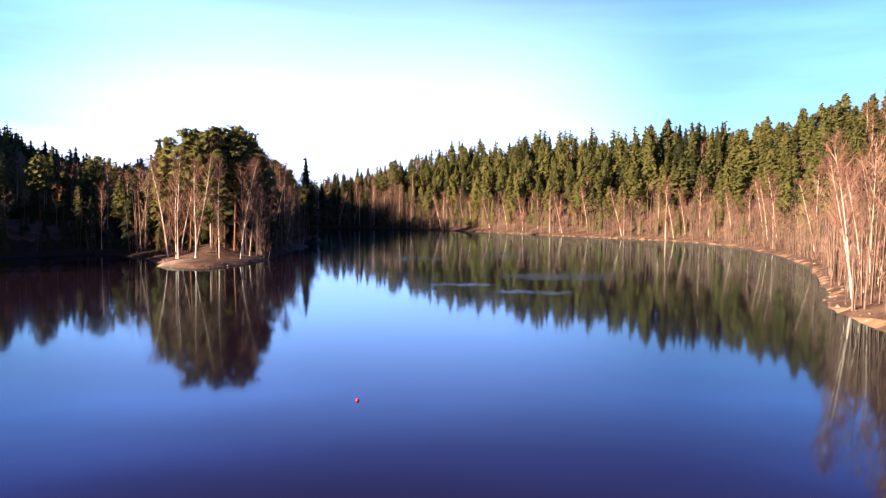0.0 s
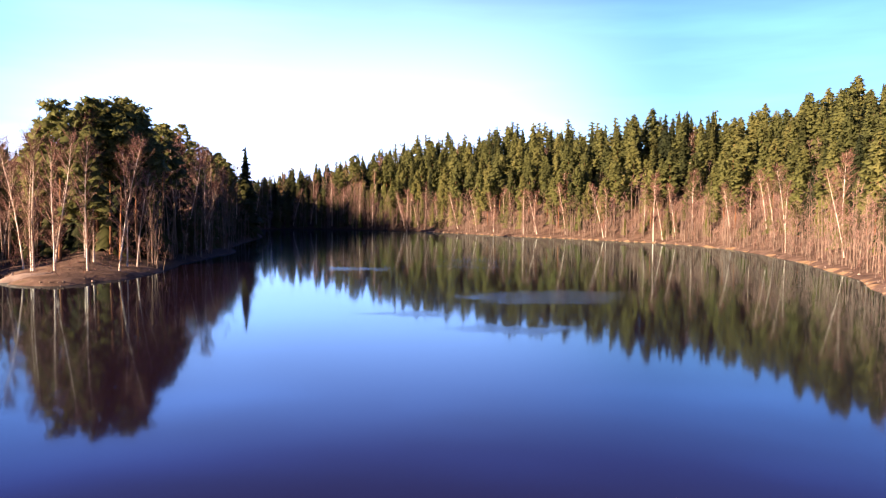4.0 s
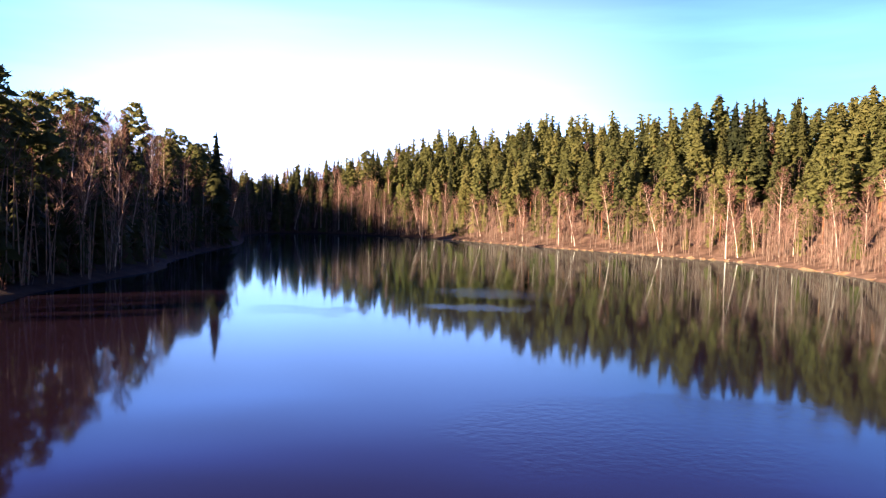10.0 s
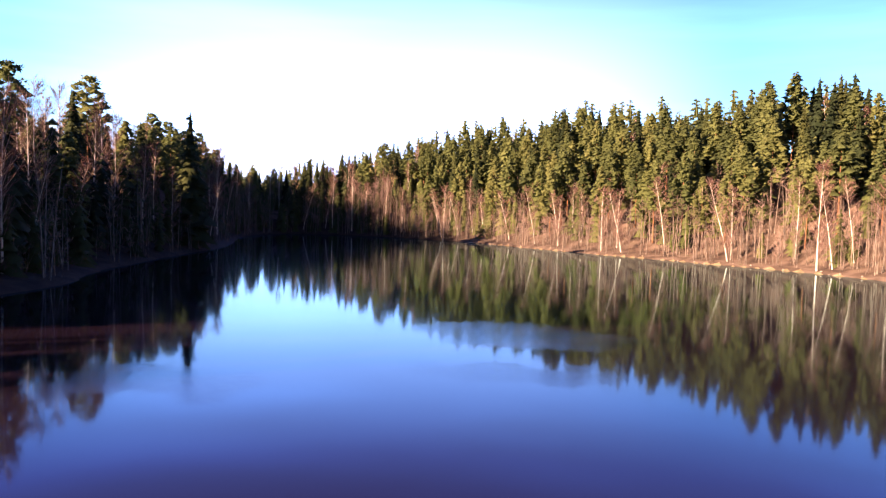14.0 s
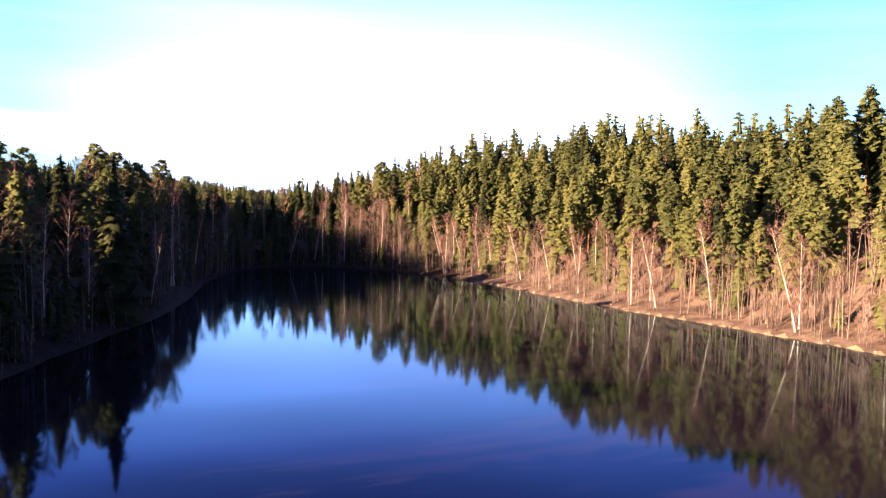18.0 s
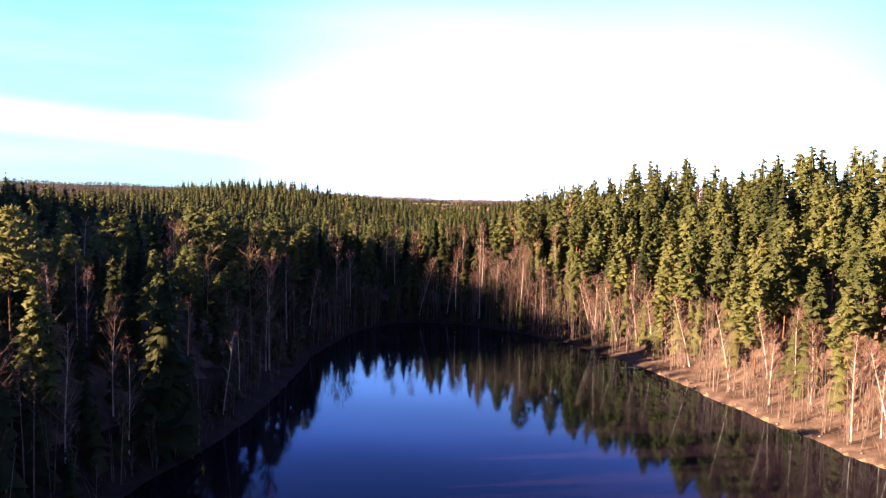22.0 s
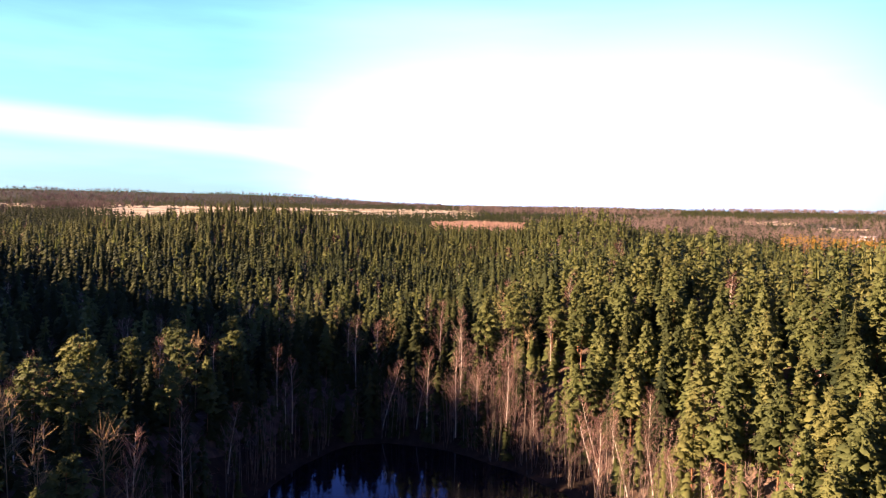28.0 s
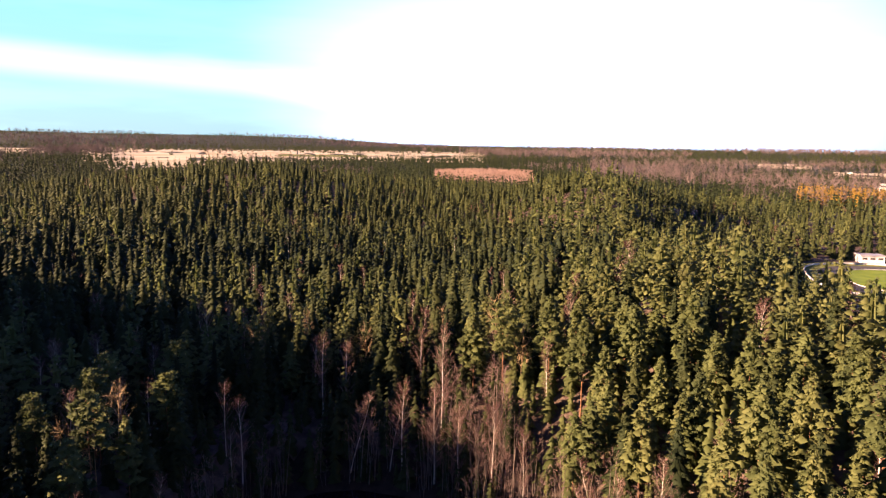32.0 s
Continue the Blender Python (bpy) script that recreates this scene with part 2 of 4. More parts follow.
M_BANK = material("dry_bank_grass", ((0.3, (0.13, 0.085, 0.05)), (0.5, (0.25, 0.175, 0.10)), (0.75, (0.36, 0.29, 0.20))), 0.5, 0.95, 0.08, 4.0, detail=8.0)
# near-black ground: the left bank's shade put into the colour
M_BANKSHADE = material("shaded_bank_ground", ((0.3, (0.018, 0.013, 0.010)), (0.7, (0.05, 0.034, 0.024))), 0.5, 0.9, 0.08, 4.0, detail=8.0)
M_ROCK = material("granite", ((0.3, (0.10, 0.082, 0.068)), (0.5, (0.20, 0.165, 0.14)), (0.75, (0.34, 0.30, 0.26))), 0.8, 0.85, 0.05, 4.0, detail=8.0, pieces=0.4)
M_FIELD = material("stubble_field", ((0.3, (0.33, 0.28, 0.18)), (0.5, (0.46, 0.40, 0.28)), (0.7, (0.58, 0.53, 0.40))), 0.006, 0.95, detail=6.0)
M_GREENFIELD = material("winter_crop", ((0.3, (0.10, 0.13, 0.03)), (0.7, (0.20, 0.21, 0.06))), 0.01, 0.95)
M_LAWN = material("sports_grass", ((0.3, (0.10, 0.17, 0.018)), (0.7, (0.17, 0.25, 0.03))), 0.15, 0.9, 0.03, 2.0)
M_ASPHALT = material("asphalt", ((0.3, (0.05, 0.05, 0.052)), (0.7, (0.085, 0.083, 0.085))), 0.4, 0.9)
M_WHITE = material("white_paint", ((0.3, (0.62, 0.60, 0.57)), (0.7, (0.80, 0.79, 0.77))), 0.3, 0.6)
M_GREY = material("grey_sheet_roof", ((0.3, (0.25, 0.25, 0.26)), (0.7, (0.38, 0.38, 0.39))), 0.3, 0.5)
M_GLASS = material("dark_window", ((0.3, (0.03, 0.032, 0.035)), (0.7, (0.06, 0.06, 0.06))), 0.3, 0.6, specular=0.3)
M_RED = material("red_plastic", ((0.3, (0.55, 0.02, 0.05)), (0.7, (0.75, 0.04, 0.09))), 4.0, 0.35, specular=0.5)
M_REED = material("reeds", ((0.3, (0.30, 0.21, 0.10)), (0.7, (0.50, 0.38, 0.20))), 0.5, 0.9)


def leafy(m, share):
    """Lets part of the light through thin needles."""
    nt = m.node_tree
    b = nt.nodes["Principled BSDF"]
    tr = nt.nodes.new("ShaderNodeBsdfTranslucent")
    nt.links.new(b.inputs["Base Color"].links[0].from_socket, tr.inputs["Color"])
    mix = nt.nodes.new("ShaderNodeMixShader")
    mix.inputs[0].default_value = share
    nt.links.new(b.outputs[0], mix.inputs[1])
    nt.links.new(tr.outputs[0], mix.inputs[2])
    nt.links.new(mix.outputs[0], nt.nodes["Material Output"].inputs["Surface"])


leafy(M_PINE, 0.40)
leafy(M_SPRUCE, 0.36)
leafy(M_LARCH, 0.3)


# ---- the lake's outline and the lie of the land ----
SHORE = [(38, 57), (40, 67), (43, 74), (48, 84), (56, 101), (65, 121), (74, 151), (80, 182), (80, 205), (76, 222), (68, 236), (60, 246),
         (52, 257), (44, 266), (34, 280), (25, 293), (17, 306), (5, 322), (-8, 334), (-22, 342), (-40, 347), (-55, 342), (-60, 325), (-58, 306),
         (-52, 281), (-46, 265), (-42, 242), (-40, 225), (-37, 200), (-35, 185), (-30, 171), (-30, 154), (-30, 140), (-28, 124), (-31, 112),
         (-34, 108.5), (-39, 111), (-46, 121), (-55, 133), (-66, 137), (-75, 127)]
# the unseen west shore is set close, so its trees block the sun
SHORE += [(-80, 105), (-82, 70), (-82, 20), (-70, -45), (10, -60), (36, -10), (34, 30)]


def smooth_ring(pts, steps=4):
    """A closed Catmull-Rom line through the points."""
    p = np.array(pts, float)
    a, b, c, d = np.roll(p, 1, 0), p, np.roll(p, -1, 0), np.roll(p, -2, 0)
    out = []
    for k in range(steps):
        t = k / steps
        out.append(0.5 * (2 * b + (c - a) * t + (2 * a - 5 * b + 4 * c - d) * t * t + (3 * b - a - 3 * c + d) * t ** 3))
    return np.stack(out, 1).reshape(-1, 2)


RING = smooth_ring(SHORE)
RING = RING + 0.5 * np.stack([np.sin(RING[:, 1] * 1.3) + np.sin(RING[:, 0] * 0.7), np.cos(RING[:, 0] * 1.1 + 2)], 1) * 0.6


def shore_distance(x, y):
    """Metres from the shoreline, positive on land."""
    x, y = np.asarray(x, float).ravel(), np.asarray(y, float).ravel()
    out = np.full(x.shape, 1e9)
    inside = np.zeros(x.shape, bool)
    near = (x > -420) & (x < 400) & (y > -350) & (y < 620)
    out[~near] = 250.0
    q = np.stack([x[near], y[near]], 1)
    best, ins = np.full(len(q), 1e9), np.zeros(len(q), bool)
    for a, b in zip(RING, np.roll(RING, -1, 0)):
        e = b - a
        t = np.clip(((q - a) @ e) / (e @ e + 1e-12), 0, 1)
        best = np.minimum(best, np.hypot(*(q - a - t[:, None] * e).T))
        cross = (a[1] > q[:, 1]) != (b[1] > q[:, 1])
        xs = a[0] + (q[:, 1] - a[1]) * e[0] / (e[1] if abs(e[1]) > 1e-12 else 1e-12)
        ins ^= cross & (q[:, 0] < xs)
    out[near] = np.where(ins, -best, best)
    return out


# tall hills west of the lake are out of view, added to block sun
HILLS = [(112, 150, 34, 13), (118, 215, 36, 15), (98, 290, 32, 19), (58, 352, 34, 23), (8, 410, 32, 23), (-230, 215, 55, 43), (-390, 300, 70, 34), (-262, 285, 45, 37), (-300, 470, 85, 9), (-262, 380, 55, 5), (0, 500, 42, 10), (-30, 585, 30, 11), (-45, 660, 32, 15),
         (-58, 735, 36, 20), (8, 765, 24, -7), (-70, 810, 45, 19), (-75, 900, 80, 11), (-290, 1275, 110, 11), (-64, 205, 25, 4), (-72, 258, 30, 7), (-58, 304, 24, 6), (-120, 175, 40, 1), (-138, 52, 28, 4), (-164, 120, 25, 27), (-175, 192, 26, 22), (-105, 85, 30, 1), (-120, 370, 60, 5), (-400, 800, 170, 26), (-375, 770, 55, 10), (-300, 620, 90, 8), (100, 60, 40, 12)]
FAR_FROM = (10.0, 229.0)


def smoothstep(a, b, x):
    t = np.clip((x - a) / (b - a), 0, 1)
    return t * t * (3 - 2 * t)


def land(x, y, d=None):
    """Height of the ground."""
    x, y = np.asarray(x, float).ravel(), np.asarray(y, float).ravel()
    if d is None:
        d = shore_distance(x, y)
    r = np.hypot(x - FAR_FROM[0], y - FAR_FROM[1])
    th = np.degrees(np.arctan2(-(x - FAR_FROM[0]), y - FAR_FROM[1]))
    h = np.zeros_like(x)
    for cx, cy, s, a in HILLS:
        h += a * np.exp(-((x - cx) ** 2 + (y - cy) ** 2) / (2 * s * s))
    h += 2.2 + 0.6 * np.sin(x / 17.0 + 1) * np.cos(y / 23.0)
    h += 0.018 * np.clip(r - 800, 0, None)
    crest = -20 + 48 * smoothstep(20, 34, th) + 5 * smoothstep(-15, 18, th) + 5 * np.sin(th * 0.9) * smoothstep(24, 40, th)
    h += crest * smoothstep(3300, 4300, r)
    level = smoothstep(1.25, 0.95, np.hypot((x - 120) / 70, (y - 595) / 88))
    h = h * (1 - level) + 5.2 * level
    bank = 0.5 * (1 - np.exp(-np.clip(d, 0, None) / 0.5)) + 0.05 * np.clip(d, 0, 12)
    up = bank + h * smoothstep(1.5, np.where(x < 0.35 * (330 - y) - 10, 17.0, 30.0), d)
    return np.where(d > 0, up, np.maximum(0.35 * d, -4.0))


def height(x, y):
    return float(land([x], [y])[0])


def grown(lo, hi, a, b, fine, grow):
    """Grid lines, fine between a and b and wider and wider to lo and hi."""
    mid = list(np.arange(a, b + 0.01, fine))
    s, v, right = fine, b, []
    while v < hi:
        s *= grow
        v += s
        right.append(min(v, hi))
    s, v, left = fine, a, []
    while v > lo:
        s *= grow
        v -= s
        left.append(max(v, lo))
    return np.array(left[::-1] + mid + right)


def mesh_of(name, verts, faces, mats, index=None, smooth=False):
    me = bpy.data.meshes.new(name)
    me.from_pydata([tuple(v) for v in verts], [], [tuple(f) for f in faces])
    for m in mats:
        me.materials.append(m)
    if index is not None:
        me.polygons.foreach_set("material_index", np.asarray(index, np.int32))
    if smooth:
        me.polygons.foreach_set("use_smooth", np.ones(len(me.polygons), bool))
    me.update()
    return me


def tri_mesh(name, verts, tris, mats, second=0):
    """A mesh from arrays, quickly."""
    me = bpy.data.meshes.new(name)
    nv, nt = len(verts), len(tris)
    me.vertices.add(nv)
    me.vertices.foreach_set("co", np.asarray(verts, np.float32).ravel())
    me.loops.add(nt * 3)
    me.loops.foreach_set("vertex_index", np.asarray(tris, np.int32).ravel())
    me.polygons.add(nt)
    me.polygons.foreach_set("loop_start", np.arange(0, nt * 3, 3, dtype=np.int32))
    for m in mats:
        me.materials.append(m)
    if second:
        me.polygons.foreach_set("material_index", (np.arange(nt) < second).astype(np.int32))
    me.update(calc_edges=True)
    return me


gx = grown(-4900, 4900, -110, 110, 1.7, 1.13)
gy = grown(-1500, 5000, 45, 365, 1.7, 1.13)
GX, GY = np.meshgrid(gx, gy)
GD = shore_distance(GX, GY)
GZ = land(GX, GY, GD)
nx, ny = len(gx), len(gy)
gi = np.arange(nx * ny).reshape(ny, nx)
gfaces = np.stack([gi[:-1, :-1], gi[:-1, 1:], gi[1:, 1:], gi[1:, :-1]], -1).reshape(-1, 4)
gd = GD[gfaces].mean(1)
gcx, gcy = GX.ravel()[gfaces].mean(1), GY.ravel()[gfaces].mean(1)
gmat = np.where((gd > -2.5) & (gd < 0.1 + 0.5 * np.sin(gcx * 0.31 + gcy * 0.23)) & (gcx > 12), 1, 0)
# left bank ground darkened in its colour where shade falls
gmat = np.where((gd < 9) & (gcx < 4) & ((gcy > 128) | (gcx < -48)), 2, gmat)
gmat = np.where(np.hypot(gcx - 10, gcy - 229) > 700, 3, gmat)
ground = new("ground", mesh_of("ground", np.stack([GX.ravel(), GY.ravel(), GZ], 1), gfaces, [M_FLOOR, M_BANK, M_BANKSHADE, M_FARFLOOR], gmat, True))
tagged(ground, "red-brown leaf litter and dry grass on forest ground", "ground", kind="structure")

# ---- water ----
# ruffled patches: centre and half-axes
WIND = [(-2, 134, 5.5, 3.5), (24, 104, 6, 4), (6, 89, 5, 1.8), (14, 82, 5, 2.0), (20, 101, 9, 6), (17, 152, 7, 6), (15, 139, 6, 3)]
M_WATER = bpy.data.materials.new("lake_water")
M_WATER.use_nodes = True
nt = M_WATER.node_tree
nt.nodes.remove(nt.nodes["Principled BSDF"])
wbody = nt.nodes.new("ShaderNodeBsdfDiffuse")
wbody.inputs["Color"].default_value = (0.010, 0.006, 0.012, 1)
wb = nt.nodes.new("ShaderNodeBsdfAnisotropic")
wb.inputs["Color"].default_value = (0.64, 0.92, 1.0, 1)
wfres = nt.nodes.new("ShaderNodeFresnel")
wfres.inputs["IOR"].default_value = 1.333
wmix = nt.nodes.new("ShaderNodeMixShader")
nt.links.new(wfres.outputs[0], wmix.inputs[0])
nt.links.new(wbody.outputs[0], wmix.inputs[1])
nt.links.new(wb.outputs[0], wmix.inputs[2])
nt.links.new(wmix.outputs[0], nt.nodes["Material Output"].inputs["Surface"])
wgeo = nt.nodes.new("ShaderNodeNewGeometry")
wmap = nt.nodes.new("ShaderNodeMapping")
wmap.inputs["Scale"].default_value = (0.016, 0.030, 0.02)
wmap.inputs["Rotation"].default_value = (0, 0, 0.5)
wpatch = nt.nodes.new("ShaderNodeTexNoise")
wpatch.inputs["Scale"].default_value, wpatch.inputs["Detail"].default_value = 1.0, 3.0
wn2 = nt.nodes.new("ShaderNodeTexNoise")
wn2.inputs["Scale"].default_value, wn2.inputs["Detail"].default_value = 0.22, 4.0
wsc = nt.nodes.new("ShaderNodeVectorMath")
wsc.operation = "MULTIPLY_ADD"
wsc.inputs[1].default_value, wsc.inputs[2].default_value = (9, 9, 0), (-4.5, -4.5, 0)
wwarp = nt.nodes.new("ShaderNodeVectorMath")
wwarp.operation = "ADD"
nt.links.new(wgeo.outputs["Position"], wn2.inputs["Vector"])
nt.links.new(wn2.outputs["Color"], wsc.inputs[0])
nt.links.new(wgeo.outputs["Position"], wwarp.inputs[0])
nt.links.new(wsc.outputs[0], wwarp.inputs[1])
wind = []
for cx, cy, rx, ry in WIND:
    vm = nt.nodes.new("ShaderNodeVectorMath")
    vm.operation = "SUBTRACT"
    vm.inputs[1].default_value = (cx, cy, 0)
    vs = nt.nodes.new("ShaderNodeVectorMath")
    vs.operation = "DIVIDE"
    vs.inputs[1].default_value = (rx, ry, 1)
    vl = nt.nodes.new("ShaderNodeVectorMath")
    vl.operation = "LENGTH"
    nt.links.new(wwarp.outputs[0], vm.inputs[0])
    nt.links.new(vm.outputs[0], vs.inputs[0])
    nt.links.new(vs.outputs[0], vl.inputs[0])
    mr = nt.nodes.new("ShaderNodeMapRange")
    mr.inputs["From Min"].default_value, mr.inputs["From Max"].default_value = 1.15, 0.75
    nt.links.new(vl.outputs["Value"], mr.inputs[0])
    wind.append(mr)
wrange = nt.nodes.new("ShaderNodeMapRange")
wrange.inputs["From Min"].default_value, wrange.inputs["From Max"].default_value = 0.84, 0.95
wrip = nt.nodes.new("ShaderNodeTexNoise")
wrip.inputs["Scale"].default_value, wrip.inputs["Detail"].default_value = 2.2, 3.0
wmul = nt.nodes.new("ShaderNodeMath")
wmul.operation = "MULTIPLY_ADD"
wmul.inputs[1].default_value, wmul.inputs[2].default_value = 0.009, 0.0006
wbump = nt.nodes.new("ShaderNodeBump")
wbump.inputs["Strength"].default_value = 1.0
wrough = nt.nodes.new("ShaderNodeMath")
wrough.operation = "MULTIPLY_ADD"
wrough.inputs[1].default_value, wrough.inputs[2].default_value = 0.07, 0.055
nt.links.new(wgeo.outputs["Position"], wmap.inputs[0])
nt.links.new(wmap.outputs[0], wpatch.inputs["Vector"])
nt.links.new(wpatch.outputs[0], wrange.inputs[0])
nt.links.new(wgeo.outputs["Position"], wrip.inputs["Vector"])
patch = wrange.outputs[0]
for mr in wind:
    mx = nt.nodes.new("ShaderNodeMath")
    mx.operation = "MAXIMUM"
    nt.links.new(patch, mx.inputs[0])
    nt.links.new(mr.outputs[0], mx.inputs[1])
    patch = mx.outputs[0]
nt.links.new(patch, wmul.inputs[0])
nt.links.new(wmul.outputs[0], wbump.inputs["Distance"])
nt.links.new(wrip.outputs[0], wbump.inputs["Height"])
nt.links.new(wbump.outputs[0], wb.inputs["Normal"])
nt.links.new(wbump.outputs[0], wfres.inputs["Normal"])
nt.links.new(patch, wrough.inputs[0])
nt.links.new(wrough.outputs[0], wb.inputs["Roughness"])
water = new("water", mesh_of("water", [(-185, -75, 0), (90, -75, 0), (90, 352, 0), (-185, 352, 0)], [(0, 1, 2, 3)], [M_WATER]))
tagged(water, "still dark blue lake water mirroring sky and trees", "lake", kind="structure")

# ---- trees: shapes as arrays ----
rng = np.random.default_rng(7)


def tube(path, radii, sides=5):
    """A tapered tube along a line; returns verts and triangles."""
    path = np.asarray(path, float)
    n = len(path)
    t = np.gradient(path, axis=0)
    t /= np.linalg.norm(t, axis=1, keepdims=True) + 1e-9
    ref = np.where(np.abs(t[:, 2:3]) > 0.9, [[1.0, 0, 0]], [[0, 0, 1.0]])
    u = np.cross(t, ref)
    u /= np.linalg.norm(u, axis=1, keepdims=True) + 1e-9
    w = np.cross(t, u)
    a = np.arange(sides) * 2 * np.pi / sides
    v = path[:, None] + np.asarray(radii)[:, None, None] * (np.cos(a)[None, :, None] * u[:, None] + np.sin(a)[None, :, None] * w[:, None])
    f = []
    for i in range(n - 1):
        for k in range(sides):
            p, q = i * sides + k, i * sides + (k + 1) % sides
            f += [(p, q, q + sides), (p, q + sides, p + sides)]
    return v.reshape(-1, 3), np.array(f)


def join(parts):
    vs, fs, o = [], [], 0
    for v, f in parts:
        vs.append(v)
        fs.append(np.asarray(f) + o)
        o += len(v)
    return np.concatenate(vs), np.concatenate(fs)


def blades(c, direction, side, length, width):
    """One triangle each: base across side, tip along direction."""
    v = np.stack([c - side * width[:, None] * 0.5, c + side * width[:, None] * 0.5, c + direction * length[:, None]], 1).reshape(-1, 3)
    return v, np.arange(len(v)).reshape(-1, 3)


def unit(v):
    return v / (np.linalg.norm(v, axis=-1, keepdims=True) + 1e-9)


def lobes(az, f, p):
    """Uneven bulges round a crown; p holds two phases and the depth."""
    return 1 + p[2] * (np.sin(2 * az + p[0] + 7 * f) + 0.8 * np.sin(3 * az + p[1] - 11 * f))


def skirts(r, h, R, tiers, n, low=0.1, power=0.9, droop=0.32, wander=0.0, p=(0, 0, 0)):
    """Ragged cone tiers, one over the other: the body of a conifer's crown."""
    vs, fs = [], []
    for i in range(tiers):
        f = (i + r.uniform(-0.25, 0.25)) / tiers
        rad = R * max(1.0 - f, 0.03) ** power * r.uniform(0.80, 1.14) + 0.10
        z = h * (low + (1 - low) * np.clip(f, 0, 0.97))
        a = (np.arange(n) + r.uniform(-0.35, 0.35, n)) * 2 * np.pi / n + r.uniform(0, 6)
        q = rad * np.where(np.arange(n) % 2 == 0, 1.0, 0.55) * r.uniform(0.72, 1.22, n) * lobes(a, f, p)
        off = r.uniform(-1, 1, 2) * wander * rad
        rim = np.stack([off[0] + np.cos(a) * q, off[1] + np.sin(a) * q, z - droop * q + r.uniform(-0.15, 0.15, n) * rad], 1)
        top = np.array([[off[0] * 0.5, off[1] * 0.5, min(z + 0.45 * rad + 0.06 * h * (1 - f), h)]])
        o = len(vs) * (n + 1)
        vs.append(np.concatenate([top, rim]))
        fs.append(np.stack([np.full(n, o), o + 1 + np.arange(n), o + 1 + (np.arange(n) + 1) % n], 1))
    return np.concatenate(vs), np.concatenate(fs)


def conifer(r, h, R, pads, per, size, low, shape, p, flat=0.42, up=0.9, rim=7, clump=0.36):
    """A crown of boughs in loose tiers, each a flattened clump of needle sprays; shape 0 is a cone, 1 a rounded column."""
    f = 1 - (1 - (np.arange(pads) + r.uniform(0, 1, pads)) / pads) ** (0.72 + 0.2 * shape)
    cone = np.clip(1.02 - f, 0, 1) ** 0.85
    column = np.clip((1.03 - f) / 0.62, 0, 1) ** 0.62 * (0.72 + 0.28 * np.clip(f / 0.25, 0, 1))
    prof = shape * column + (1 - shape) * cone
    az = np.arange(pads) * 2.4 + r.uniform(-0.7, 0.7, pads)
    q = R * prof * lobes(az, f, p) * r.uniform(0.25, 1.0, pads) ** 0.6
    cen = np.stack([np.cos(az) * q, np.sin(az) * q, h * (low + (0.975 - low) * f) - 0.22 * q * (1 - 0.6 * shape)], 1)
    pr = (0.45 + clump * R * prof) * r.uniform(0.7, 1.25, pads)
    m = pads * per
    k = np.repeat(np.arange(pads), per)
    off = unit(r.normal(size=(m, 3))) * r.uniform(0.45, 1.1, (m, 1))
    c = cen[k] + off * np.stack([pr[k], pr[k], pr[k] * flat], 1)
    c[:, 2] = np.minimum(c[:, 2], h * 0.985)
    out = np.stack([np.cos(az), np.sin(az), np.zeros(pads)], 1)[k]
    nrm = unit(out * 0.55 + off * 0.7 + np.array([0, 0, up]) + r.normal(size=(m, 3)) * 0.42)
    d = unit(np.cross(nrm, np.cross(unit(out + off * 0.8 + r.normal(size=(m, 3)) * 0.7), nrm)))
    ln = size * r.uniform(0.6, 1.3, m) * (0.70 + 0.36 * prof[k])
    tip = blades(np.array([[0, 0, h * 0.70]] * 3), unit(r.normal(size=(3, 3)) * 0.02 + np.array([0, 0, 1])), np.array([[1.0, 0, 0], [-0.5, 0.87, 0], [-0.5, -0.87, 0]]), np.full(3, h * (0.295 - 0.02 * shape)), np.full(3, 0.55 * R))
    spray = blades(c - d * (ln * 0.4)[:, None], d, unit(np.cross(nrm, d)), ln, ln * r.uniform(0.45, 0.75, m))
    return join([umbrellas(r, cen, pr, rim), spray, tip])


def umbrellas(r, cen, pr, n):
    """Ragged flat domes: the needle pads of a pine."""
    m = len(cen)
    a = (np.arange(n)[None] + r.uniform(-0.35, 0.35, (m, n))) * 2 * np.pi / n
    q = pr[:, None] * np.where(np.arange(n) % 2 == 0, 1.12, 0.50)[None] * r.uniform(0.65, 1.25, (m, n))
    rim = np.stack([cen[:, :1] + np.cos(a) * q, cen[:, 1:2] + np.sin(a) * q, cen[:, 2:] - pr[:, None] * r.uniform(0.0, 0.75, (m, n))], 2)
    top = cen + np.stack([r.uniform(-0.3, 0.3, m) * pr, r.uniform(-0.3, 0.3, m) * pr, 0.42 * pr], 1)
    v = np.concatenate([top[:, None], rim], 1).reshape(-1, 3)
    o = (np.arange(m) * (n + 1))[:, None]
    f = np.stack([np.broadcast_to(o, (m, n)), o + 1 + np.arange(n)[None], o + 1 + (np.arange(n)[None] + 1) % n], 2).reshape(-1, 3)
    return v, f


